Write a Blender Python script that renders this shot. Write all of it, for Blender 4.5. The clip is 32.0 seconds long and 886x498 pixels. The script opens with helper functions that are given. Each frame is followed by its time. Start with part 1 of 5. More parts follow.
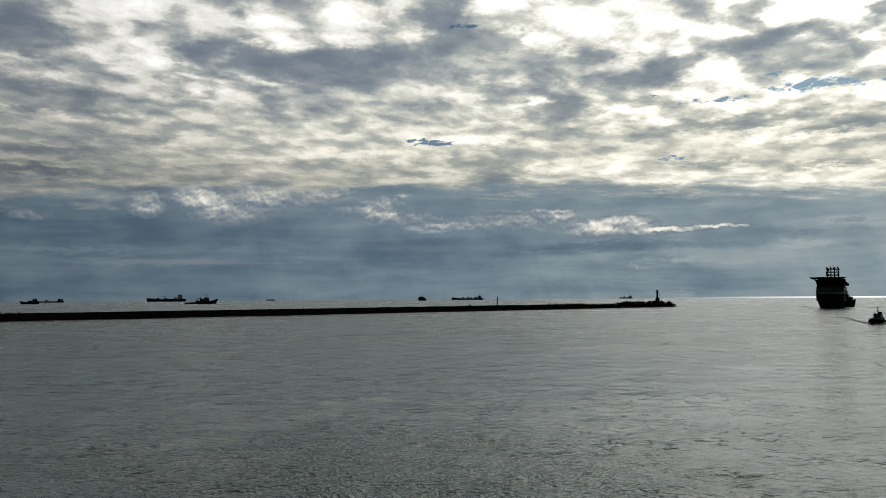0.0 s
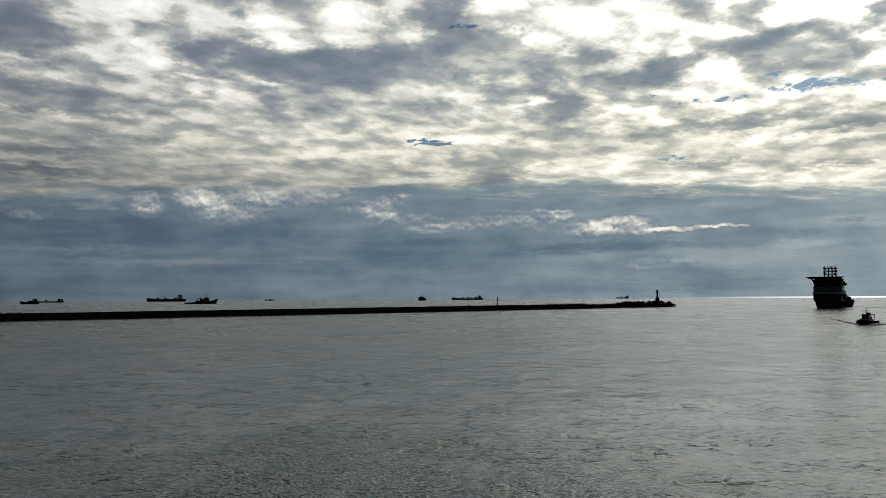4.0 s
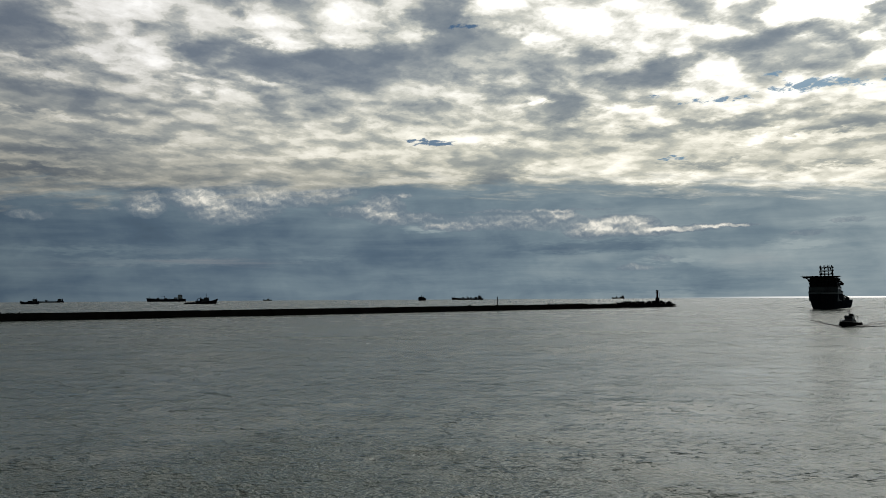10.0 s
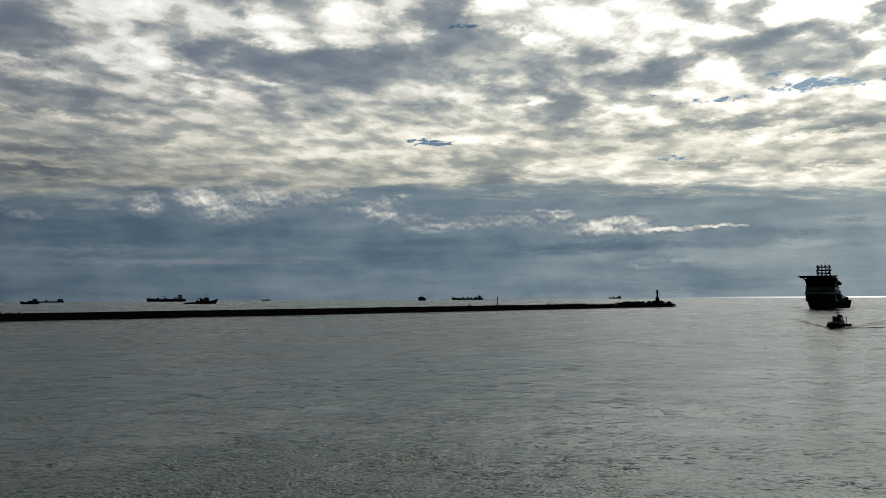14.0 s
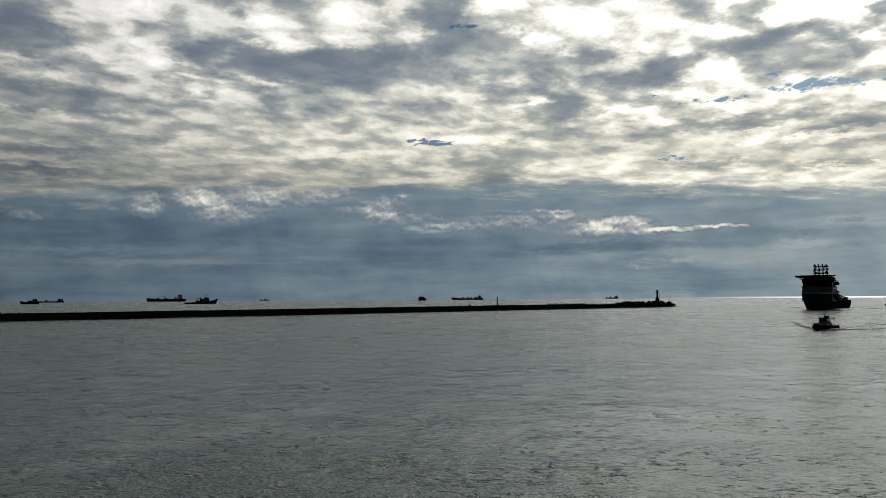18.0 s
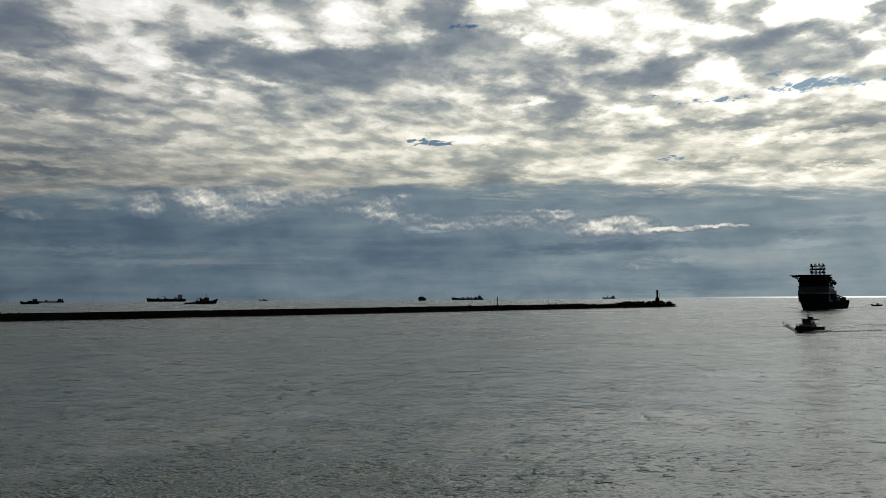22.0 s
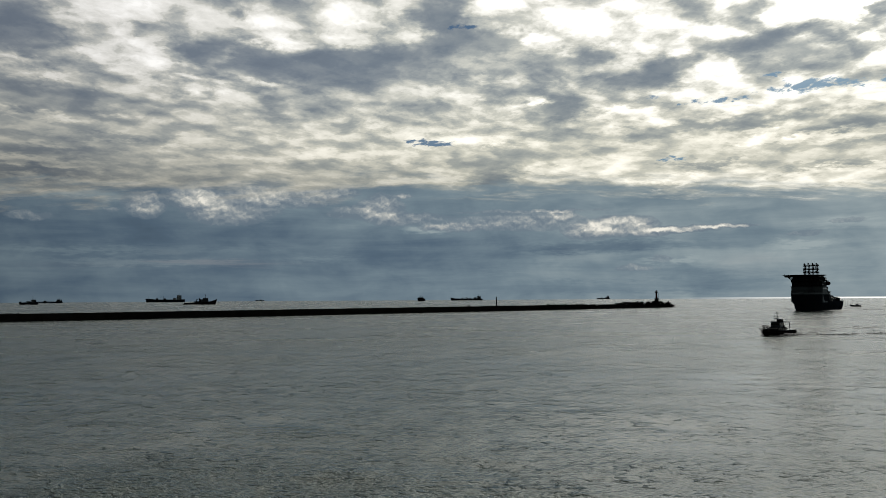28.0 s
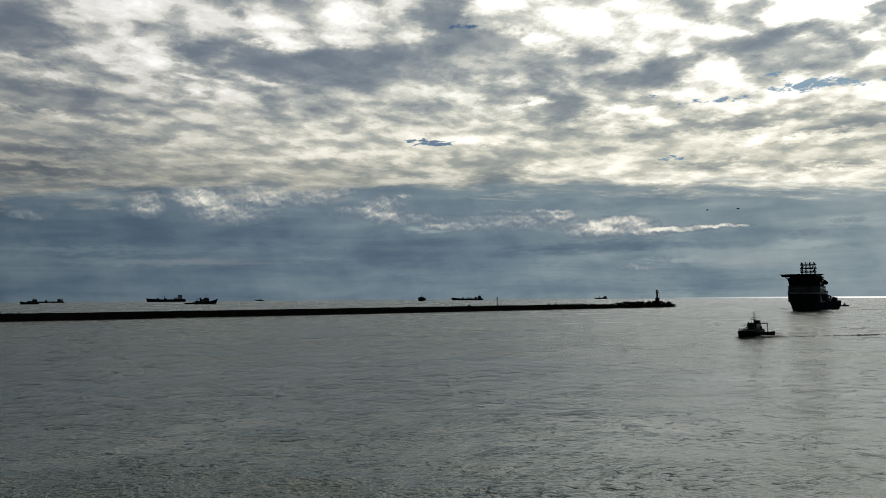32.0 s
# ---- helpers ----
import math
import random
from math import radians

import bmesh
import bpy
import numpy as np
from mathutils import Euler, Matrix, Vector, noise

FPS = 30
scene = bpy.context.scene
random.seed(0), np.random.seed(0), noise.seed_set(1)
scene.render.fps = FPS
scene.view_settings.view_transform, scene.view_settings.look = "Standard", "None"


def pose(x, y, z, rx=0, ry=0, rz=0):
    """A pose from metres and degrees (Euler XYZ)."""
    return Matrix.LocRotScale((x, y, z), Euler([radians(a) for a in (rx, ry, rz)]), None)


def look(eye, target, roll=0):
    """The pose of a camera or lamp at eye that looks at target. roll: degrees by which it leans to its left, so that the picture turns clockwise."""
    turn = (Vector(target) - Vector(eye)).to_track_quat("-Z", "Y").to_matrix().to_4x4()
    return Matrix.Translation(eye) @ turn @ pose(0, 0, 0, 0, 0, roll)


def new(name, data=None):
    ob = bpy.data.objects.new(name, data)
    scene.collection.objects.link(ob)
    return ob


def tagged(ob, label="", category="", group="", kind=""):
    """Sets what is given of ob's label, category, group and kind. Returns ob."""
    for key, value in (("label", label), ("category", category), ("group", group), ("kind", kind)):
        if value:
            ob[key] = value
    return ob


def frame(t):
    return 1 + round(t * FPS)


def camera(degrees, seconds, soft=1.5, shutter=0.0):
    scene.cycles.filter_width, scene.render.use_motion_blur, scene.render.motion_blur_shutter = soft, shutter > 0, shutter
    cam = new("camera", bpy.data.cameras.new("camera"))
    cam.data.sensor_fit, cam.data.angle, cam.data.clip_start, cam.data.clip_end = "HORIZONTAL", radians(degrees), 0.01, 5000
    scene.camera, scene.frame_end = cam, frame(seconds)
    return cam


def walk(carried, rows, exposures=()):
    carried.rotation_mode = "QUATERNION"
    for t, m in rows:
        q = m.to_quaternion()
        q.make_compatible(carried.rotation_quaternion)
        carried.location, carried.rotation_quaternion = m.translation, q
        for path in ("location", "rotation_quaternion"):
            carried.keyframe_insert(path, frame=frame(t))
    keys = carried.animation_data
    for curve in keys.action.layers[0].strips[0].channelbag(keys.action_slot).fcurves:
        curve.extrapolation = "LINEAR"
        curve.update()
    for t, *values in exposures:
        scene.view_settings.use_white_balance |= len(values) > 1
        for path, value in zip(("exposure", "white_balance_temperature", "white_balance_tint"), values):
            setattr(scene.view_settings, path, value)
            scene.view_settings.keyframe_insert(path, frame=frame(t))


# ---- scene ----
from collections import namedtuple

# ---------------------------------------------------------------- camera
EYE = Vector((0, 0, 12.0))


def view(yaw=0.0, pitch=0.0, lean=0.0):
    """Camera pose: degrees right, up and clockwise away from the resting view."""
    a, e = radians(yaw), radians(4.045 + pitch)
    way = Vector((math.sin(a) * math.cos(e), math.cos(a) * math.cos(e), math.sin(e)))
    return look(EYE, EYE + way * 100, -0.32 + lean)


cam = camera(66, 32.0, soft=0.85)
walk(cam, [
    (0, view()), (12, view()), (25.5, view()),
    (27.5, view(0.132, 0.096, -0.134)), (28, view(0.066, 0.045, 0.0)), (28.5, view()),
    (29, view(0.107, 0.073, -0.12)), (29.5, view(0.171, 0.119, -0.068)), (30, view(0.088, 0.055, 0.0)),
    (30.5, view(0.013, 0.03, 0)), (31, view(0.013, 0.035, 0)), (31.5, view(0.013, 0.025, 0)), (32, view(0.014, 0.02, 0)),
], exposures=[(0, 0.09), (8.1, 0.09), (8.9, 0.03), (32, 0.03)])

# ---------------------------------------------------------------- light
SUN_AZ, SUN_EL = 38.0, 33.0
sun_data = bpy.data.lights.new("sun", "SUN")
sun_data.energy, sun_data.angle, sun_data.color = 0.32, radians(70), (1.0, 0.99, 0.97)
sun = new("sun", sun_data)
sun_way = Vector((math.sin(radians(SUN_AZ)) * math.cos(radians(SUN_EL)),
                  math.cos(radians(SUN_AZ)) * math.cos(radians(SUN_EL)), math.sin(radians(SUN_EL))))
sun.matrix_world = look(sun_way * 400, (0, 0, 0))


class Graph:
    """Short calls to add shader nodes to one tree."""

    def __init__(self, tree):
        self.tree = tree
        tree.nodes.clear()

    def node(self, kind, **sets):
        n = self.tree.nodes.new(kind)
        for key, value in sets.items():
            setattr(n, key, value)
        return n

    def put(self, socket, value):
        if isinstance(value, bpy.types.NodeSocket):
            self.tree.links.new(value, socket)
        elif value is not None:
            socket.default_value = value

    def math(self, op, a, b=None, c=None, clamp=False):
        n = self.node("ShaderNodeMath", operation=op, use_clamp=clamp)
        for s, v in zip(n.inputs, (a, b, c)):
            self.put(s, v)
        return n.outputs[0]

    def vec(self, op, a, b=None, out=0):
        n = self.node("ShaderNodeVectorMath", operation=op)
        self.put(n.inputs[0], a)
        if b is not None:
            self.put(n.inputs[3 if op == "SCALE" else 1], b)
        return n.outputs[out]

    def xyz(self, x, y, z=0.0):
        n = self.node("ShaderNodeCombineXYZ")
        for s, v in zip(n.inputs, (x, y, z)):
            self.put(s, v)
        return n.outputs[0]

    def noise(self, vector, scale, detail=4.0, rough=0.5, warp=0.0, lac=2.0):
        n = self.node("ShaderNodeTexNoise")
        self.put(n.inputs["Vector"], vector)
        for key, v in (("Scale", scale), ("Detail", detail), ("Roughness", rough), ("Distortion", warp), ("Lacunarity", lac)):
            self.put(n.inputs[key], v)
        return n.outputs[0], n.outputs[1]

    def span(self, value, a, b, c=0.0, d=1.0, smooth=True):
        n = self.node("ShaderNodeMapRange", interpolation_type="SMOOTHSTEP" if smooth else "LINEAR")
        for s, v in zip(n.inputs, (value, a, b, c, d)):
            self.put(s, v)
        return n.outputs[0]

    def ramp(self, value, stops):
        n = self.node("ShaderNodeValToRGB")
        self.put(n.inputs[0], value)
        el = n.color_ramp.elements
        while len(el) < len(stops):
            el.new(0.5)
        for e, (p, col) in zip(el, stops):
            e.position, e.color = p, (*col, 1.0)
        return n.outputs[0]

    def mix(self, fac, a, b, kind="MIX"):
        n = self.node("ShaderNodeMix", data_type="RGBA", blend_type=kind)
        self.put(n.inputs[0], fac)
        self.put(n.inputs[6], a)
        self.put(n.inputs[7], b)
        return n.outputs[2]

    def spots(self, vector, rows, hard=0.15, total=0.0):
        """Adds soft elliptical spots (bearing, height, half width, half height in degrees, amount) one after another to total."""
        sep = self.node("ShaderNodeSeparateXYZ")
        self.put(sep.inputs[0], vector)
        for az, el, ra, re, amount in rows:
            n = self.node("ShaderNodeVectorMath", operation="MULTIPLY_ADD")
            self.put(n.inputs[0], self.xyz(sep.outputs[0], sep.outputs[1], total))
            n.inputs[1].default_value, n.inputs[2].default_value = (1 / ra, 1 / re, 0), (-az / ra, -el / re, 0)
            total = self.math("ADD", total, self.span(self.vec("LENGTH", n.outputs[0], out=1), hard, 1.35, amount, 0.0))
        return total

# ---------------------------------------------------------------- sky: broken cloud over a hazy blue-grey band
# bearing, height, half width, half height in degrees, amount
DARK_WEST = [
    (-32.6, 19.7, 4.1, 2.07, -0.50), (-30.9, 17.7, 2.1, 0.62, -0.30), (-29.7, 18.9, 2.8, 1.20, -0.12), (-17.1, 22.0, 1.1, 0.72, -0.30),
    (-5.9, 22.1, 1.3, 0.69, -0.20), (0.0, 23.2, 2.6, 1.88, -0.45), (-19.9, 19.6, 2.0, 0.93, -0.35), (-15.7, 19.8, 2.6, 1.10, -0.40),
    (-10.6, 18.7, 10.2, 1.52, -0.60), (-7.6, 19.8, 4.5, 1.03, -0.50), (-1.5, 20.1, 3.3, 1.47, -0.35), (-20.7, 17.7, 2.3, 0.58, -0.32),
    (-25.6, 16.5, 3.3, 0.66, -0.20), (-31.4, 14.7, 5.8, 1.36, -0.32), (-25.4, 15.2, 6.5, 0.82, -0.22), (-30.2, 10.9, 5.4, 0.45, -0.30),
    (-25.7, 12.1, 3.8, 0.42, -0.20), (-6.4, 16.5, 9.6, 1.51, -0.22), (-28.2, 17.2, 2.2, 0.69, -0.15),
]
DARK_MIDDLE = [
    (0.9, 22.0, 3.3, 1.60, -0.30), (3.6, 20.7, 5.1, 1.24, -0.45), (3.3, 18.9, 6.3, 1.16, -0.22), (13.3, 19.4, 3.5, 0.85, -0.32),
    (10.5, 18.9, 5.5, 1.08, -0.25), (17.3, 17.6, 3.5, 1.22, -0.52), (18.5, 18.5, 1.5, 0.84, -0.30), (20.1, 18.5, 1.4, 0.68, -0.28),
    (4.7, 17.0, 3.9, 0.73, -0.30), (10.0, 15.5, 3.4, 1.17, -0.50), (16.3, 15.4, 3.4, 0.44, -0.20), (10.3, 13.4, 3.7, 0.57, -0.15),
    (5.6, 11.9, 3.8, 0.87, -0.22), (4.1, 9.7, 1.9, 1.17, -0.25), (-14.3, 15.6, 7.0, 0.88, -0.12), (-4.0, 14.8, 6.0, 0.68, -0.15),
    (-9.7, 11.1, 7.1, 0.46, -0.12), (-31.9, 9.3, 6.0, 0.60, -0.25), (-24.1, 10.3, 6.8, 0.53, -0.15),
]
DARK_EAST = [
    (24.5, 19.0, 3.7, 0.60, -0.35), (27.7, 18.0, 3.9, 1.28, -0.32), (25.4, 21.5, 2.1, 0.78, -0.20), (32.8, 18.9, 1.8, 0.56, -0.30),
    (33.6, 19.7, 1.0, 0.59, -0.40), (31.7, 17.2, 1.9, 1.05, -0.22), (28.5, 19.4, 2.4, 0.34, -0.30), (19.3, 13.1, 7.9, 0.65, -0.30),
    (25.5, 13.5, 7.1, 0.68, -0.26), (31.3, 12.4, 3.2, 0.59, -0.30), (27.4, 11.0, 8.9, 0.41, -0.15), (21.4, 10.5, 4.3, 0.22, -0.25),
    (23.2, 21.4, 2.0, 0.59, -0.15), (29.1, 16.5, 2.7, 0.59, -0.20), (17.8, 20.5, 1.6, 0.52, -0.18), (13.1, 11.9, 5.0, 0.45, -0.12),
    (30.3, 9.5, 5.1, 0.30, -0.18), (14.8, 8.7, 8.5, 0.46, -0.20),
]
MORE = [
    (3.6, 10.1, 3.58, 1.69, -0.3), (-30.2, 9.3, 5.02, 1.14, -0.25), (-13.6, 21.9, 4.37, 1.17, 0.1), (-22, 9.5, 4.94, 0.61, -0.12),
    (14, 14.2, 3.85, 1.34, 0.2), (30.7, 12.7, 3.39, 1.6, -0.15), (22.1, 9.2, 4.11, 0.7, 0.15), (-7, 22.7, 3.84, 1.1, 0.12),
]
BREAKS_WEST = [
    (-31.4, 17.0, 1.4, 0.38, 0.20), (-30.3, 16.3, 0.8, 0.44, 0.24), (-25.5, 20.3, 5.8, 2.05, 0.24), (-21.9, 21.9, 4.3, 1.24, 0.10),
    (-15.8, 22.9, 2.4, 0.76, 0.16), (-14.8, 21.1, 4.2, 1.25, 0.20), (-10.7, 22.5, 3.8, 1.35, 0.26), (-6.4, 23.2, 3.9, 1.15, 0.24),
    (-4.4, 21.5, 3.2, 0.91, 0.16), (-20.1, 16.5, 0.9, 0.58, 0.24), (-24.7, 18.0, 4.1, 1.01, 0.16), (-27.7, 15.6, 0.8, 0.55, 0.16),
    (-15.2, 17.4, 1.9, 0.38, 0.26), (-17.9, 17.0, 1.2, 0.48, 0.16), (-31.0, 13.2, 3.8, 0.30, 0.24), (-25.7, 14.0, 2.1, 0.21, 0.16),
    (-30.6, 11.8, 3.9, 0.40, 0.10), (-18.2, 19.3, 1.0, 0.42, 0.16), (-2.0, 22.0, 1.8, 0.75, 0.16),
]
BREAKS_EAST = [
    (5.8, 23.1, 3.7, 1.31, 0.22), (8.6, 20.8, 1.9, 0.54, 0.27), (12.4, 21.9, 5.2, 1.87, 0.24), (15.2, 22.4, 3.5, 1.02, 0.17),
    (15.2, 19.0, 1.8, 0.90, 0.24), (19.3, 20.3, 3.8, 1.53, 0.21), (21.1, 16.7, 4.3, 0.79, 0.21), (8.4, 17.3, 3.0, 0.44, 0.10),
    (8.3, 16.2, 1.6, 0.28, 0.28), (24.9, 17.5, 3.6, 0.71, 0.14), (25.6, 14.8, 4.9, 1.03, 0.24), (30.5, 13.9, 4.5, 0.64, 0.28),
    (31.4, 18.4, 2.7, 0.95, 0.15), (27.4, 11.9, 4.8, 0.31, 0.32), (25.1, 12.4, 2.0, 0.21, 0.21), (31.8, 11.5, 2.2, 0.35, 0.21),
    (29.3, 20.4, 3.6, 0.95, 0.17), (17.6, 14.7, 3.7, 0.65, 0.17),
]
BREAKS_LOW = [
    (-15.6, 11.5, 4.7, 0.39, 0.13), (-10.6, 12.0, 4.8, 0.46, 0.15), (-4.0, 11.6, 4.3, 0.70, 0.21), (-8.3, 13.9, 8.1, 0.74, 0.07),
    (1.3, 10.2, 3.7, 0.70, 0.21), (8.4, 10.3, 2.6, 0.69, 0.26), (14.0, 10.3, 4.1, 0.79, 0.19), (21.3, 9.3, 6.2, 0.66, 0.26),
    (29.1, 8.3, 5.4, 0.51, 0.27), (17.1, 11.2, 5.6, 0.56, 0.09), (0.8, 13.3, 6.6, 0.46, 0.17), (-20.8, 11.7, 5.4, 0.44, 0.09),
    (-31.2, 9.9, 3.6, 0.25, 0.09), (31.0, 9.0, 3.8, 0.40, 0.17), (5.6, 13.2, 4.7, 0.34, 0.13), (-13.4, 13.2, 5.8, 0.39, 0.09),
    (16.8, 8.3, 0.7, 0.17, 0.42), (-30.2, 12.5, 9.8, 2.00, -0.17),
]
GAPS = [
    (28.7, 15.4, 3.9, 0.60, 1.09), (23.2, 15.0, 2.5, 0.31, 0.92), (20.5, 15.3, 1.7, 0.26, 0.80), (-0.9, 12.9, 2.8, 0.35, 1.09),
    (2.0, 22.1, 1.8, 0.38, 0.92), (18.8, 10.9, 1.6, 0.27, 0.80), (33.3, 15.2, 1.5, 0.46, 0.80), (26.6, 16.4, 1.2, 0.36, 0.80),
    (17.2, 15.8, 1.8, 0.33, 0.57),
]
HEAPS_WEST = [
    (-23.7, 7.3, 1.44, 0.95, 0.85), (-20.4, 8.2, 1.77, 1.06, 0.85), (-19.2, 7.4, 1.87, 1.07, 0.72), (-16.5, 7.5, 3.08, 1.18, 0.62),
    (-15, 8.5, 2.23, 0.91, 0.62), (-11.8, 8.3, 3.3, 0.83, 0.6), (-9.3, 8.8, 2.33, 0.6, 0.55), (-5.1, 7.5, 1.8, 1.13, 0.72),
    (-12.8, 9.73, 2.91, 0.32, 0.62), (-3.3, 8.55, 0.76, 0.24, 0.62), (-26, 6.85, 0.54, 0.21, 0.24), (-31.4, 6.1, 1.67, 0.36, 0.24),
    (-7.3, 7.1, 2.11, 0.56, 0.34), (-17.5, 6.4, 2.6, 0.54, 0.36), (-3, 6.6, 3.42, 0.57, 0.42), (-0.8, 5.91, 1.24, 0.28, 0.55),
    (-8.7, 9.67, 1.87, 0.28, 0.4),
]
HEAPS_EAST = [
    (14.5, 5.7, 2.95, 0.73, 0.8), (16, 6, 1.32, 0.55, 0.55), (13.9, 6.2, 1.08, 0.46, 0.5), (12.1, 5.4, 2, 0.7, 0.85),
    (9.9, 6.8, 1.11, 0.51, 0.62), (19.7, 5.34, 2.62, 0.27, 0.95), (23, 5.44, 1.86, 0.17, 0.8), (6.4, 6.3, 5.4, 0.71, 0.52),
    (1.3, 5.91, 2.48, 0.38, 0.52), (7.6, 7.13, 6.08, 0.16, 0.34), (30.8, 5.49, 1.27, 0.2, 0.24), (28.2, 4.62, 1.55, 0.21, 0.24),
    (15.9, 2.31, 2.02, 0.27, 0.24), (17.8, 3.01, 0.95, 0.32, 0.24), (17.4, 5.19, 1.74, 0.36, 0.85),
]
BLUSH = [
    (-21.9, 3.68, 1.47, 0.18, 0.5), (-20.6, 2.91, 8.7, 0.31, 0.8), (-26.6, 2.65, 3.42, 0.21, 0.5), (-15.9, 2.67, 2.63, 0.23, 0.6),
    (-29.9, 2.49, 2.5, 0.25, 0.35), (10.6, 3.7, 1.84, 0.47, 0.25), (24.4, 2.4, 2.76, 0.95, 0.3),
]
VEILS = [
    (-28.5, 3.7, 6.3, 0.21, 0.12), (-23.5, 2.9, 8.4, 0.33, 0.16), (-10.5, 3.1, 3.5, 0.23, 0.10), (18.2, 2.9, 2.6, 0.28, 0.20),
    (27.8, 3.8, 2.7, 0.37, 0.20), (25.1, 2.6, 5.6, 1.18, 0.14), (-30.4, 7.9, 7.1, 0.41, 0.30), (-30.8, 8.6, 5.6, 0.30, 0.20),
    (30.8, 5.2, 3.8, 0.41, 0.15), (-21.9, 3.9, 10.9, 0.33, 0.06), (-1.1, 5.8, 2.4, 0.30, 0.35), (7.4, 2.6, 4.0, 2.35, 0.10),
    (-0.7, 3.4, 8.3, 2.67, -0.20), (-25.9, 5.5, 16.1, 1.60, -0.10), (13.8, 4.1, 8.6, 0.52, -0.26), (14.6, 0.8, 13.3, 0.69, -0.12),
    (6.9, 4.0, 4.1, 1.47, -0.16), (29.9, 0.9, 4.7, 1.03, 0.08),
    (19.9, 1.7, 3.15, 1.34, -0.16), (29.6, 2.7, 3.95, 1.07, -0.12),
]


def build_sky():
    world = bpy.data.worlds.new("sky")
    world.use_nodes = True
    scene.world = world
    g = Graph(world.node_tree)
    half = (0.5, 0.5, 0.5)
    way = g.vec("NORMALIZE", g.node("ShaderNodeTexCoord").outputs["Generated"])
    sep = g.node("ShaderNodeSeparateXYZ")
    g.put(sep.inputs[0], way)
    dx, dy, dz = sep.outputs
    az = g.math("MULTIPLY", g.math("ARCTAN2", dx, dy), 57.2958)
    el = g.math("MULTIPLY", g.math("ARCSINE", dz), 57.2958)
    elp = g.math("MAXIMUM", el, 0.0)
    here = g.xyz(az, elp, 0.0)

    # cloud deck on a level sheet high above, with little swirl and crisp small cells
    lift = g.math("ADD", g.math("MAXIMUM", dz, 0.0), 0.15)
    deck = g.xyz(g.math("DIVIDE", g.math("MULTIPLY", dx, 1.0), lift), g.math("DIVIDE", dy, lift), 0.0)
    _, swirl = g.noise(deck, 1.8, 4.0, 0.55)
    _, curl = g.noise(deck, 8.0, 4.0, 0.6)
    bent = g.vec("ADD", deck, g.vec("SCALE", g.vec("SUBTRACT", swirl, half), 0.20))
    bent = g.vec("ADD", bent, g.vec("SCALE", g.vec("SUBTRACT", curl, half), 0.06))
    fine, _ = g.noise(bent, 3.0, 8.0, 0.58)
    loose = g.vec("ADD", deck, g.vec("SCALE", g.vec("SUBTRACT", curl, half), 0.07))
    cells, _ = g.noise(g.vec("ADD", loose, (7.3, 2.1, 0.0)), 9.0, 6.0, 0.53)
    grit, _ = g.noise(loose, 27.0, 5.0, 0.6)
    wisp, _ = g.noise(g.vec("MULTIPLY", bent, (0.55, 1.5, 1.0)), 4.0, 8.0, 0.6, 0.2)
    to_sun = (0.035, 0.022, 0.0)
    fine_lit, _ = g.noise(g.vec("ADD", bent, to_sun), 3.0, 8.0, 0.58)
    cells_lit, _ = g.noise(g.vec("ADD", loose, (7.315, 2.114, 0.0)), 9.0, 6.0, 0.53)
    relief = g.math("ADD", g.math("SUBTRACT", fine_lit, fine), g.math("SUBTRACT", cells_lit, cells))

    # ragged outlines for the single clouds
    wobble = g.vec("ADD", g.vec("MULTIPLY", g.vec("SUBTRACT", swirl, half), (3.4, 1.5, 0.0)),
                   g.vec("MULTIPLY", g.vec("SUBTRACT", curl, half), (5.0, 2.2, 0.0)))
    _, fray = g.noise(deck, 24.0, 4.0, 0.6)
    wobble = g.vec("ADD", wobble, g.vec("MULTIPLY", g.vec("SUBTRACT", fray, half), (1.9, 1.0, 0.0)))
    torn = g.vec("ADD", here, wobble)
    marks = 0.0
    for rows in (DARK_WEST, DARK_MIDDLE, DARK_EAST, BREAKS_WEST, BREAKS_EAST, BREAKS_LOW, MORE):
        marks = g.spots(torn, rows, total=marks)
    marks = g.math("MAXIMUM", g.math("MINIMUM", marks, 0.18), -0.55)

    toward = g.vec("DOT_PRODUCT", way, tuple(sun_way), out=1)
    glow = g.span(toward, 0.60, 1.0, -0.02, 0.08)
    high = g.math("MULTIPLY", g.span(elp, 10.0, 19.0, 0.45, 1.0), g.span(marks, -0.5, 0.0, 0.45, 1.0))
    tone = g.math("ADD", g.math("MULTIPLY", g.math("SUBTRACT", g.span(fine, 0.3, 0.7), 0.5), g.math("MULTIPLY", high, 0.36)), 0.60)
    tone = g.math("ADD", tone, g.math("MULTIPLY", g.math("SUBTRACT", g.span(cells, 0.33, 0.64), 0.5), g.math("MULTIPLY", high, 0.68)))
    tone = g.math("ADD", tone, g.math("MULTIPLY", relief, g.math("MULTIPLY", high, 1.1)))
    tone = g.math("ADD", tone, g.math("MULTIPLY", g.math("SUBTRACT", wisp, 0.5), 0.3))
    tone = g.math("ADD", tone, g.math("MULTIPLY", g.math("SUBTRACT", grit, 0.5), g.math("MULTIPLY", high, 0.42)))
    tone = g.math("ADD", g.math("ADD", tone, glow), marks)
    tone = g.math("SUBTRACT", tone, g.math("MULTIPLY", g.math("MAXIMUM", g.math("SUBTRACT", tone, 0.78), 0.0), g.span(az, -6.0, 12.0, 0.45, 0.15)))
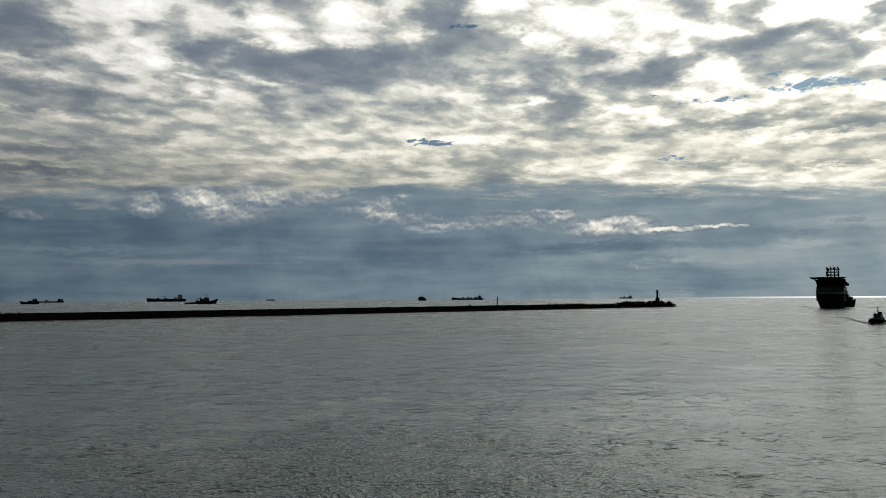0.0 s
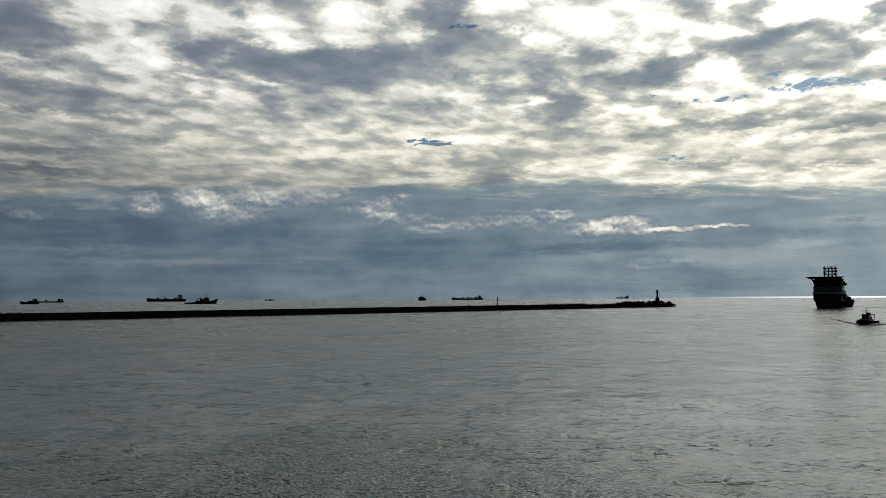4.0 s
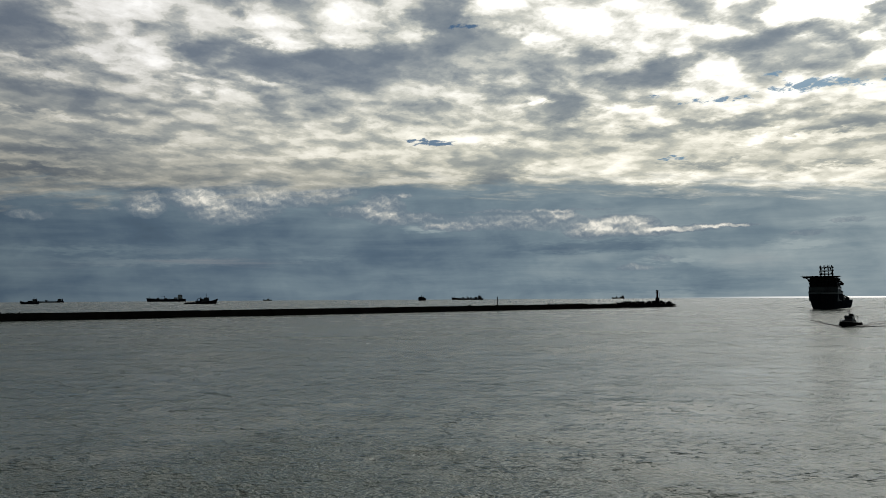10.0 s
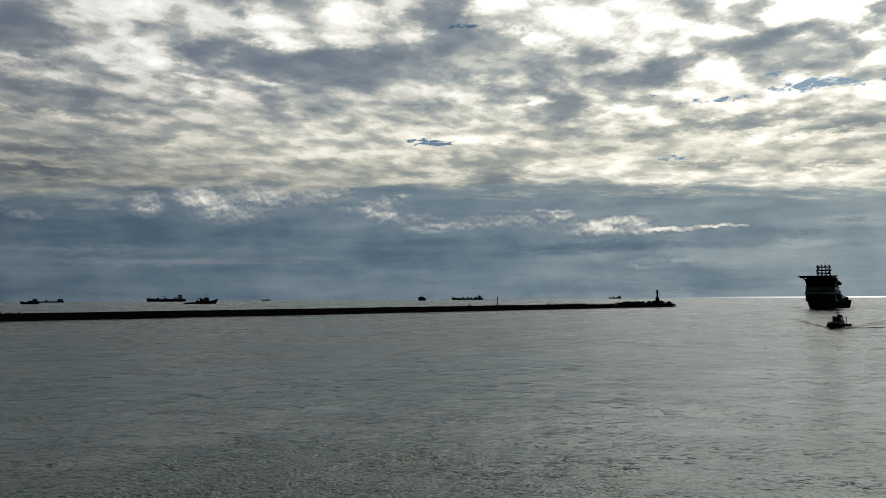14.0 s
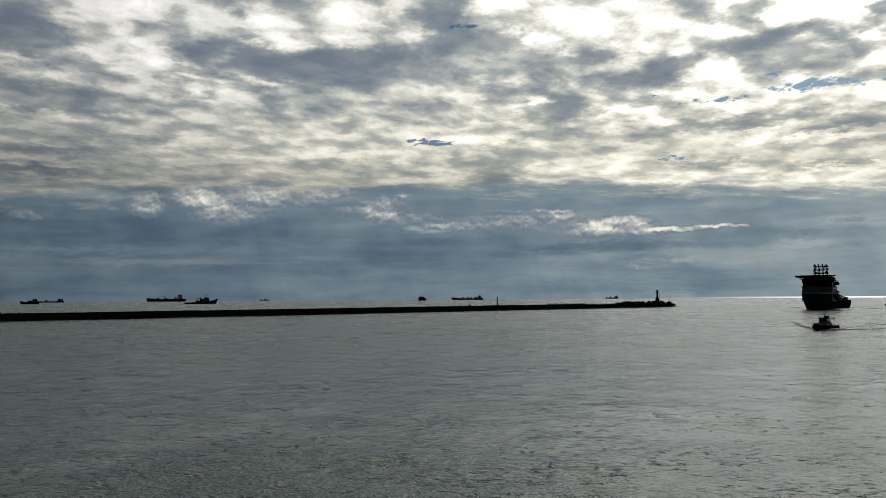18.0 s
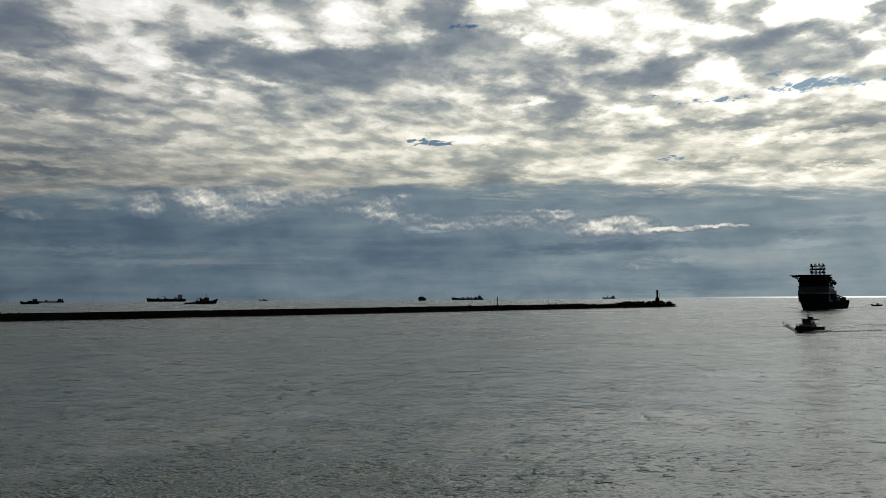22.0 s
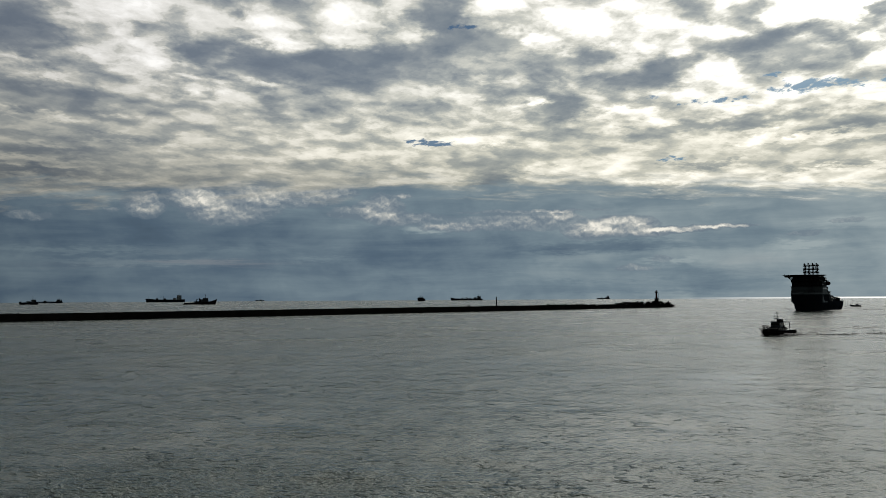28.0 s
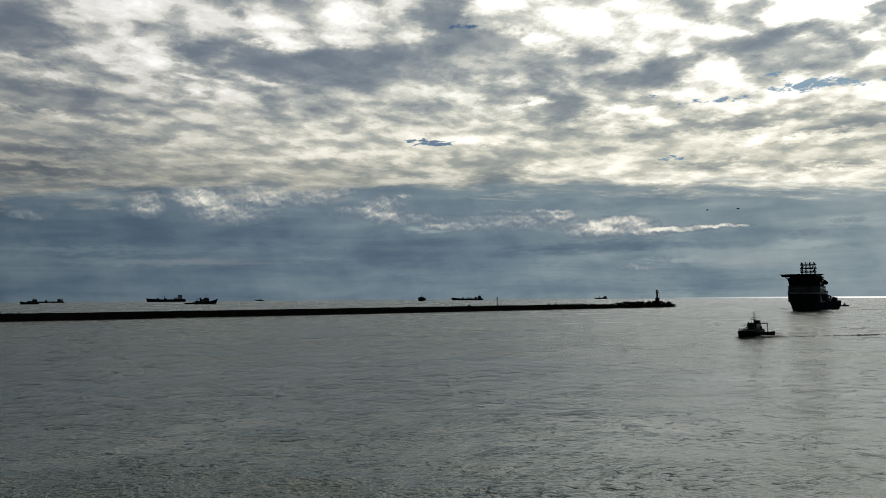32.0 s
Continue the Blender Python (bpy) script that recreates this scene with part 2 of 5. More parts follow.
    deck_col = g.ramp(g.math("MULTIPLY_ADD", tone, 0.75, 0.25), [(0.0, (0.135, 0.172, 0.22)), (0.25, (0.175, 0.217, 0.262)), (0.415, (0.245, 0.285, 0.315)), (0.5875, (0.385, 0.42, 0.415)),
                             (0.745, (0.605, 0.62, 0.565)), (0.8875, (0.89, 0.895, 0.83)), (1.0, (1.15, 1.16, 1.10))])
    warm = g.mix(g.span(elp, 11.0, 19.0, 1.0, 0.0), (1.02, 1.0, 0.99, 1), (1.04, 1.0, 0.93, 1))
    deck_col = g.mix(1.0, deck_col, warm, "MULTIPLY")
    west = g.mix(g.span(az, -34.0, 8.0), (0.86, 0.86, 0.90, 1), (1.0, 1.0, 1.0, 1))
    deck_col = g.mix(1.0, deck_col, west, "MULTIPLY")
    deck_col = g.vec("SCALE", deck_col, g.math("SUBTRACT", 1.0, g.math("MULTIPLY", g.span(elp, 8.0, 13.0, 0.32, 0.0), g.span(az, -2.0, 16.0, 1.0, 0.2))))
    grey = g.vec("SCALE", (1.0, 1.0, 0.97), g.vec("DOT_PRODUCT", deck_col, (0.3, 0.5, 0.2), out=1))
    deck_col = g.mix(g.span(elp, 25.0, 36.0, 0.0, 0.85), deck_col, grey)
    blaze = g.math("MULTIPLY", g.span(toward, 0.93, 1.0), g.span(tone, 0.5, 1.0, 0.1, 0.7))
    deck_col = g.vec("SCALE", deck_col, g.math("ADD", blaze, g.math("MULTIPLY_ADD", g.span(toward, 0.50, 0.95), g.span(elp, 22.0, 32.0, 0.0, 0.15), 1.0)))

    # clear blue seen through the gaps
    air = g.node("ShaderNodeTexSky", sky_type="NISHITA", sun_disc=False, sun_elevation=radians(SUN_EL), sun_rotation=radians(SUN_AZ))
    blue = g.vec("MULTIPLY", air.outputs[0], (0.016, 0.026, 0.034))
    hole = g.spots(g.vec("ADD", here, g.vec("SCALE", wobble, 0.4)), GAPS)
    spot = g.span(hole, 0.08, 0.3)
    hole = g.span(g.math("ADD", hole, g.math("MULTIPLY", g.math("SUBTRACT", grit, 0.5), 3.2)), 0.45, 1.05)
    deck_col = g.mix(g.math("MULTIPLY", g.math("MULTIPLY", hole, spot), 0.92), deck_col, blue)

    # low band of haze with thin streaks and slanting light
    streak, _ = g.noise(g.xyz(g.math("MULTIPLY", az, 0.05), g.math("MULTIPLY", elp, 0.75), 3.1), 1.0, 7.0, 0.6, 0.7)
    shaft, _ = g.noise(g.xyz(g.math("ADD", g.math("MULTIPLY", az, 0.20), g.math("MULTIPLY", elp, 0.07)), 0.3, 7.7), 1.0, 4.0, 0.55)
    mottle, _ = g.noise(g.xyz(g.math("MULTIPLY", az, 0.22), g.math("MULTIPLY", elp, 0.55), 9.4), 1.0, 5.0, 0.55, 0.4)
    low = g.math("ADD", g.math("MULTIPLY", g.math("SUBTRACT", streak, 0.5), 0.42), g.span(az, -34.0, 34.0, 0.42, 0.86, False))
    low = g.math("ADD", low, g.math("MULTIPLY", g.math("SUBTRACT", shaft, 0.5), 0.35))
    low = g.math("ADD", low, g.math("MULTIPLY", g.math("SUBTRACT", mottle, 0.5), 0.55))
    soft = g.vec("ADD", here, g.vec("SCALE", wobble, 0.5))
    low = g.math("ADD", low, g.spots(soft, VEILS))
    low_col = g.ramp(low, [(0.0, (0.050, 0.078, 0.108)), (0.35, (0.087, 0.132, 0.182)), (0.65, (0.163, 0.222, 0.262)), (1.0, (0.315, 0.375, 0.39))])

    # warm light on thin layers low in the haze
    thin = g.span(streak, 0.42, 0.62, 0.1, 0.75)
    low_col = g.mix(g.math("MULTIPLY", g.spots(g.vec("ADD", here, g.vec("SCALE", wobble, 0.25)), BLUSH), thin), low_col, (0.25, 0.245, 0.265, 1))

    # heaped clouds standing in the band, lit from above and behind
    _, knot = g.noise(here, 0.9, 5.0, 0.6)
    puff = g.vec("ADD", here, g.vec("MULTIPLY", g.vec("SUBTRACT", knot, half), (1.1, 0.7, 0.0)))

    def billow(vector):
        n = g.node("ShaderNodeTexVoronoi", feature="SMOOTH_F1", normalize=True)
        g.put(n.inputs["Vector"], g.vec("MULTIPLY", vector, (1.0, 1.35, 1.0)))
        for key, v in (("Scale", 0.62), ("Detail", 4.0), ("Roughness", 0.6), ("Lacunarity", 2.2), ("Smoothness", 0.3)):
            n.inputs[key].default_value = v
        return g.math("SUBTRACT", 0.42, n.outputs["Distance"])

    def heaped(vector):
        return g.spots(vector, HEAPS_EAST, 0.4, g.spots(vector, HEAPS_WEST, 0.4))

    shift = g.vec("ADD", puff, (0.10, 0.24, 0.0))
    pile, lump = heaped(puff), billow(puff)
    pile_up, lump_up = heaped(shift), billow(shift)
    mound = g.math("ADD", pile, g.math("MULTIPLY", lump, 1.8))
    body = g.math("MULTIPLY", g.span(mound, 0.14, 0.33), g.span(pile, 0.03, 0.15))
    body = g.math("MULTIPLY", body, g.span(pile, 0.1, 0.8, 0.55, 0.98))
    lit = g.math("ADD", g.math("MULTIPLY", g.math("SUBTRACT", pile, pile_up), 0.28), g.math("MULTIPLY", g.math("SUBTRACT", lump, lump_up), 2.3))
    lit = g.math("ADD", lit, g.math("MULTIPLY_ADD", pile, 0.44, 0.0))
    lit = g.math("ADD", lit, g.span(az, -5.0, 14.0, 0.0, 0.04))
    heap_col = g.ramp(lit, [(0.05, (0.15, 0.195, 0.24)), (0.30, (0.235, 0.275, 0.305)), (0.55, (0.41, 0.43, 0.42)), (0.9, (0.86, 0.83, 0.74))])
    low_col = g.mix(body, low_col, heap_col)

    edge = g.math("ADD", elp, g.math("MULTIPLY", g.math("SUBTRACT", wisp, 0.5), 5.0))
    edge = g.math("ADD", edge, g.math("MULTIPLY", g.math("SUBTRACT", fine, 0.5), 2.0))
    edge = g.math("ADD", edge, g.math("MULTIPLY_ADD", g.math("MULTIPLY", az, az), 0.0017, -0.2))
    sky = g.mix(g.span(edge, 8.2, 10.2), low_col, deck_col)
    # bright strip painted along the sunny horizon, for sun glitter on far water
    rim = g.math("MULTIPLY", g.span(el, -0.11, -0.06, 1.0, 0.0), g.span(az, 17.0, 33.0))
    sky = g.mix(rim, sky, (1.05, 1.04, 1.0, 1))
    # sky away from the sun dimmed artificially, so sides facing the camera stay dark
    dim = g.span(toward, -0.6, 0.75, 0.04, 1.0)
    # unseen overhead sky dimmed as well, to darken the near water
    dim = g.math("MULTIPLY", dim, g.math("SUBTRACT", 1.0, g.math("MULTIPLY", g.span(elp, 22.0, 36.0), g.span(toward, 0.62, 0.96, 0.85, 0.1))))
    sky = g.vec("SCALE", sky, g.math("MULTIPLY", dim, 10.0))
    back = g.node("ShaderNodeBackground")
    g.put(back.inputs[0], sky)
    back.inputs[1].default_value = 0.1
    out = g.node("ShaderNodeOutputWorld")
    g.put(out.inputs[0], back.outputs[0])


build_sky()

# ---------------------------------------------------------------- materials
def paint(name, col, rough=0.5, metal=0.0, wear=0.25, grain=2.0, rust=0.0, bump=0.0, streaks=False):
    """Weathered paint, metal or concrete: two scales of stain, optional rust and relief."""
    mat = bpy.data.materials.new(name)
    mat.use_nodes = True
    g = Graph(mat.node_tree)
    place = g.node("ShaderNodeTexCoord").outputs["Object"]
    if streaks:
        place_s = g.vec("MULTIPLY", place, (1.0, 1.0, 0.12))
    else:
        place_s = place
    big, _ = g.noise(place_s, grain * 0.15, 4.0, 0.6, 0.4)
    small, _ = g.noise(place_s, grain * 2.0, 5.0, 0.6)
    lite = tuple(min(1.0, c * (1 + wear)) for c in col)
    dark = tuple(c * (1 - wear) for c in col)
    c = g.mix(g.span(big, 0.3, 0.7), (*dark, 1), (*lite, 1))
    c = g.mix(g.math("MULTIPLY", g.span(small, 0.45, 0.75), 0.35), c, (*[v * 0.55 for v in col], 1))
    if rust:
        spot, _ = g.noise(place_s, grain * 0.5, 6.0, 0.65, 0.8)
        c = g.mix(g.math("MULTIPLY", g.span(spot, 0.58, 0.7), rust), c, (0.045, 0.02, 0.012, 1))
    bsdf = g.node("ShaderNodeBsdfPrincipled")
    g.put(bsdf.inputs["Base Color"], c)
    g.put(bsdf.inputs["Roughness"], g.math("ADD", g.math("MULTIPLY", g.math("SUBTRACT", small, 0.5), 0.25), rough))
    bsdf.inputs["Metallic"].default_value = metal
    bsdf.inputs["Specular IOR Level"].default_value = 0.0 if rough > 0.3 else 0.5
    if bump:
        b = g.node("ShaderNodeBump")
        b.inputs["Strength"].default_value, b.inputs["Distance"].default_value = 0.8, bump
        g.put(b.inputs["Height"], small)
        g.put(bsdf.inputs["Normal"], b.outputs[0])
    out = g.node("ShaderNodeOutputMaterial")
    g.put(out.inputs[0], bsdf.outputs[0])
    return mat


def water_material():
    mat = bpy.data.materials.new("sea_water")
    mat.use_nodes = True
    g = Graph(mat.node_tree)
    place = g.node("ShaderNodeTexCoord").outputs["Object"]
    turned = g.node("ShaderNodeMapping")
    g.put(turned.inputs[0], place)
    turned.inputs[2].default_value = (0, 0, radians(-18))
    turned.inputs[3].default_value = (1.0, 1.0, 1.0)
    p = turned.outputs[0]
    far = g.vec("LENGTH", place, out=1)
    patch, _ = g.noise(place, 0.035, 4.0, 0.55, 0.6)
    ripple, _ = g.noise(p, 1.1, 2.0, 0.5, 0.2)
    tiny, _ = g.noise(p, 3.2, 1.5, 0.5, 0.1)
    short = g.node("ShaderNodeMapping")
    g.put(short.inputs[0], place)
    short.inputs[2].default_value = (0, 0, radians(-7))
    short.inputs[3].default_value = (0.72, 1.4, 1.0)
    chop, _ = g.noise(short.outputs[0], 1.0, 2.5, 0.5, 0.3)
    flock, _ = g.noise(short.outputs[0], 0.11, 4.0, 0.6, 0.3)
    chop = g.math("MULTIPLY", chop, g.span(flock, 0.46, 0.66, 0.18, 1.0))
    gust = g.span(patch, 0.40, 0.62, 0.5, 1.1)
    h = g.math("ADD", g.math("MULTIPLY", g.math("MULTIPLY", ripple, gust), 0.09), g.math("MULTIPLY", g.math("MULTIPLY", tiny, gust), g.span(far, 38.0, 80.0, 0.34, 0.10)))
    h = g.math("MULTIPLY", g.math("ADD", h, g.math("MULTIPLY", chop, 0.24)), g.span(far, 60.0, 200.0, 1.0, 2.0))
    reach = g.span(far, 60.0, 220.0, 0.65, 1.6)
    # short steep crests in loose groups, at four sizes
    for size, tall, start in ((1.30, 0.26, 0.0), (0.75, 0.44, 0.0), (0.24, 0.65, 55.0), (0.11, 1.4, 130.0)):
        line = g.node("ShaderNodeMapping")
        g.put(line.inputs[0], place)
        line.inputs[2].default_value = (0, 0, radians(-9))
        line.inputs[3].default_value = (0.55, 1.0, 1.0)
        crest, _ = g.noise(line.outputs[0], size * 2.2, 2.5, 0.5, 0.5)
        herd, _ = g.noise(g.vec("MULTIPLY", place, (0.6, 1.0, 1.0)), size * 0.28, 3.0, 0.55, 0.4)
        crest = g.math("MULTIPLY", g.span(crest, 0.57, 0.70), g.span(herd, 0.47, 0.60))
        crest = g.math("MULTIPLY", crest, g.span(far, start, start * 2.0 + 1.0))
        h = g.math("ADD", h, g.math("MULTIPLY", g.math("MULTIPLY", crest, tall), reach))
    band = g.node("ShaderNodeMapping")
    g.put(band.inputs[0], place)
    band.inputs[2].default_value = (0, 0, radians(-8))
    band.inputs[3].default_value = (0.02, 0.055, 1.0)
    slick, _ = g.noise(band.outputs[0], 1.0, 7.0, 0.62, 0.5)
    bump = g.node("ShaderNodeBump")
    bump.inputs["Strength"].default_value, bump.inputs["Distance"].default_value = 1.0, 1.0
    g.put(bump.inputs["Height"], h)
    bsdf = g.node("ShaderNodeBsdfPrincipled")
    silt = g.mix(g.span(patch, 0.35, 0.7), (0.088, 0.118, 0.105, 1), (0.108, 0.142, 0.126, 1))
    g.put(bsdf.inputs["Base Color"], silt)
    g.put(bsdf.inputs["Roughness"], g.math("ADD", g.span(far, 45.0, 220.0, 0.12, 0.24), g.math("MULTIPLY", g.math("SUBTRACT", slick, 0.5), 0.42)))
    bsdf.inputs["IOR"].default_value = 1.62
    bsdf.inputs["Specular Tint"].default_value = (0.91, 1.0, 0.915, 1)
    g.put(bsdf.inputs["Normal"], bump.outputs[0])
    out = g.node("ShaderNodeOutputMaterial")
    g.put(out.inputs[0], bsdf.outputs[0])
    return mat


def foam_material(name="churned_water", white=(0.30, 0.32, 0.31, 1), dark=(0.05, 0.062, 0.055, 1), smooth=0.12):
    mat = bpy.data.materials.new(name)
    mat.use_nodes = True
    g = Graph(mat.node_tree)
    place = g.node("ShaderNodeTexCoord").outputs["Object"]
    lace, _ = g.noise(place, 1.6, 6.0, 0.65, 0.8)
    bsdf = g.node("ShaderNodeBsdfPrincipled")
    g.put(bsdf.inputs["Base Color"], g.mix(g.span(lace, 0.52, 0.66), dark, white))
    g.put(bsdf.inputs["Roughness"], g.span(lace, 0.5, 0.66, smooth, 0.6))
    bsdf.inputs["IOR"].default_value = 1.333
    bump = g.node("ShaderNodeBump")
    bump.inputs["Strength"].default_value, bump.inputs["Distance"].default_value = 1.0, 0.25
    g.put(bump.inputs["Height"], lace)
    g.put(bsdf.inputs["Normal"], bump.outputs[0])
    out = g.node("ShaderNodeOutputMaterial")
    g.put(out.inputs[0], bsdf.outputs[0])
    return mat


SEA = water_material()
FOAM = foam_material()
# wake crests: weak reflection of steep faces put in as a darker base colour
WAKE = foam_material("wake_water_painted_dark", (0.045, 0.052, 0.049, 1), (0.022, 0.027, 0.025, 1), 0.3)
HULL_NAVY = paint("navy_hull_paint", (0.007, 0.010, 0.016), 0.5, rust=0.25, grain=0.5, streaks=True)
HULL_BLACK = paint("black_hull_paint", (0.008, 0.008, 0.009), 0.55, rust=0.35, grain=0.5, streaks=True)
HOUSE_GREY = paint("grey_superstructure_paint", (0.030, 0.035, 0.041), 0.5, rust=0.1, grain=0.6, streaks=True)
HOUSE_PALE = paint("pale_grey_superstructure_paint", (0.115, 0.14, 0.16), 0.5, rust=0.1, grain=0.6, streaks=True)
HOUSE_BRIGHT = paint("white_ship_paint", (0.55, 0.57, 0.58), 0.5, rust=0.03, grain=0.6, streaks=True)
HOUSE_WHITE = paint("weathered_white_ship_paint", (0.22, 0.26, 0.29), 0.5, rust=0.02, grain=0.6, streaks=True)
DECK_GREEN = paint("green_deck_paint", (0.03, 0.05, 0.042), 0.7, rust=0.3, grain=0.8)
STEEL_DARK = paint("dark_painted_steel", (0.014, 0.015, 0.016), 0.5, metal=0.2, rust=0.2)
MAST_GREY = paint("grey_mast_paint", (0.03, 0.032, 0.035), 0.5, rust=0.1)
GLASS_DARK = paint("dark_window_glass", (0.012, 0.015, 0.018), 0.06, wear=0.1)
RUBBER = paint("black_rubber", (0.012, 0.012, 0.012), 0.8)
ORANGE = paint("lifeboat_orange", (0.016, 0.008, 0.006), 0.5)
# concrete base colour set nearly black all over
CONCRETE = paint("near_black_concrete", (0.009, 0.009, 0.0085), 0.85, grain=1.2, wear=0.35, bump=0.05)
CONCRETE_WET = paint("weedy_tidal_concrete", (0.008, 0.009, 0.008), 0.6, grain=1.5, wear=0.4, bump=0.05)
TOWER_RED = paint("faded_red_tower_paint", (0.04, 0.014, 0.012), 0.55, rust=0.3, grain=1.0, streaks=True)
LAMP_GLASS = paint("lantern_glass", (0.10, 0.12, 0.12), 0.1)
FEATHER = paint("dark_bird_feather", (0.03, 0.03, 0.032), 0.8)

# ---------------------------------------------------------------- mesh kit
def part(name, bm, material, parent=None, label="", smooth=False):
    """Links a bmesh as one mesh object, under a thing or a part if one is given."""
    bmesh.ops.recalc_face_normals(bm, faces=bm.faces)
    me = bpy.data.meshes.new(name)
    bm.to_mesh(me)
    bm.free()
    me.materials.append(material)
    if smooth:
        for p in me.polygons:
            p.use_smooth = True
    ob = new(name, me)
    if parent is not None:
        ob.parent = parent
    return tagged(ob, label)


def thing(name, label, category, group=""):
    return tagged(new(name), label, category, group)


def box(x0, x1, y0, y1, z0, z1, bevel=0.0, bm=None, taper=0.0, rake=0.0):
    """A box; taper pulls the top in all round, rake leans the forward face back at the top."""
    own = bm is None
    bm = bmesh.new() if own else bm
    v = [bm.verts.new(p) for p in (
        (x0, y0, z0), (x1, y0, z0), (x1, y1, z0), (x0, y1, z0),
        (x0 + taper, y0 + taper, z1), (x1 - taper - rake, y0 + taper, z1), (x1 - taper - rake, y1 - taper, z1), (x0 + taper, y1 - taper, z1))]
    fs = [bm.faces.new([v[i] for i in q]) for q in ((3, 2, 1, 0), (4, 5, 6, 7), (0, 1, 5, 4), (1, 2, 6, 5), (2, 3, 7, 6), (3, 0, 4, 7))]
    if bevel:
        edges = list({e for f in fs for e in f.edges})
        bmesh.ops.bevel(bm, geom=edges, offset=bevel, segments=2, affect="EDGES", profile=0.5)
    return bm


def rod(a, b, r0, r1=None, n=8, bm=None):
    """A round bar from a to b."""
    bm = bmesh.new() if bm is None else bm
    a, b = Vector(a), Vector(b)
    r1 = r0 if r1 is None else r1
    q = (b - a).to_track_quat("Z", "Y")
    rings = []
    for p, r in ((a, r0), (b, r1)):
        rings.append([bm.verts.new(p + q @ Vector((r * math.cos(2 * math.pi * i / n), r * math.sin(2 * math.pi * i / n), 0))) for i in range(n)])
    for i in range(n):
        bm.faces.new((rings[0][i], rings[0][(i + 1) % n], rings[1][(i + 1) % n], rings[1][i]))
    bm.faces.new(rings[0][::-1])
    bm.faces.new(rings[1])
    return bm


def turned(profile, n=16, bm=None, centre=(0, 0)):
    """A lathed shape from (radius, height) pairs."""
    bm = bmesh.new() if bm is None else bm
    rings = [[bm.verts.new((centre[0] + r * math.cos(2 * math.pi * i / n), centre[1] + r * math.sin(2 * math.pi * i / n), z)) for i in range(n)] for r, z in profile]
    for lo, hi in zip(rings, rings[1:]):
        for i in range(n):
            bm.faces.new((lo[i], lo[(i + 1) % n], hi[(i + 1) % n], hi[i]))
    bm.faces.new(rings[0][::-1])
    bm.faces.new(rings[-1])
    return bm


def slab(points, z0, z1, bm=None):
    """A flat plate with the outline given by (x, y) points."""
    bm = bmesh.new() if bm is None else bm
    lo = [bm.verts.new((x, y, z0)) for x, y in points]
    hi = [bm.verts.new((x, y, z1)) for x, y in points]
    bm.faces.new(lo[::-1])
    bm.faces.new(hi)
    for i in range(len(points)):
        j = (i + 1) % len(points)
        bm.faces.new((lo[i], lo[j], hi[j], hi[i]))
    return bm


Lines = namedtuple("Lines", "length beam stern mid bow draft entry rake transom full raised flare", defaults=(0, 0.22))


def half_beam(k, s, level):
    """Half breadth at station s (0 stern, 1 stem); level 0 keel, 1 deck."""
    w = 1.0
    if s < 0.14:
        w = k.transom + (1 - k.transom) * math.sin(s / 0.14 * math.pi / 2)
    if s > 1 - k.entry:
        t = (s - (1 - k.entry)) / k.entry
        power = k.full * (0.55 + 0.45 * level) + 0.4
        w *= max(0.015, 1 - t ** power)
    return w * k.beam / 2 * (1 - k.flare + k.flare * min(1.0, level * (1.6 if k.flare < 0.3 else 1.15)))


def deck_height(k, s):
    if k.raised:
        t = min(1.0, max(0.0, (s - k.raised) / 0.05))
        return k.mid + (k.bow - k.mid) * t * t * (3 - 2 * t)
    if s < 0.5:
        return k.mid + (k.stern - k.mid) * (1 - s / 0.5) ** 2
    return k.mid + (k.bow - k.mid) * ((s - 0.5) / 0.5) ** 2.4


def side_point(k, s, level, side):
    z = -k.draft + (deck_height(k, s) + k.draft) * level
    x = (s - 0.5) * k.length
    if s > 1 - k.entry:
        t = (s - (1 - k.entry)) / k.entry
        x += k.rake * t * t * (level - 0.5)
    return Vector((x, side * half_beam(k, s, level), z))


def hull(k, n=22, top=1.0):
    bm = bmesh.new()
    levels = (0.0, 0.12, 0.3, 0.5, 0.75, 1.0)
    stations = [(i / n) for i in range(n + 1)]
    rows = []
    for s in stations:
        ring = [bm.verts.new(side_point(k, s, lv, 1)) for lv in reversed(levels)]
        ring += [bm.verts.new(side_point(k, s, lv, -1)) for lv in levels]
        rows.append(ring)
    m = len(rows[0])
    for a, b in zip(rows, rows[1:]):
        for i in range(m):
            bm.faces.new((a[i], a[(i + 1) % m], b[(i + 1) % m], b[i]))
    bm.faces.new(rows[0])
    bm.faces.new(rows[-1][::-1])
    return bm


def bulwark(k, s0, s1, height, thick=0.25, n=18, side_list=(1, -1)):
    """A plate wall standing on the deck edge from station s0 to s1."""
    bm = bmesh.new()
    for side in side_list:
        rows = []
        for i in range(n + 1):
            s = s0 + (s1 - s0) * i / n
            p = side_point(k, s, 1.0, side)
            inner = Vector((p.x - (thick if s > 0.97 else 0), side * max(0.01, abs(p.y) - thick), p.z))
            up = Vector((0.12 * height if s > 1 - k.entry else 0, 0.05 * side * height, height))
            rows.append([bm.verts.new(q) for q in (p - Vector((0, 0, 0.1)), p + up, inner + up, inner - Vector((0, 0, 0.1)))])
        for a, b in zip(rows, rows[1:]):
            for i in range(4):
                bm.faces.new((a[i], a[(i + 1) % 4], b[(i + 1) % 4], b[i]))
        bm.faces.new(rows[0])
        bm.faces.new(rows[-1][::-1])
    return bm

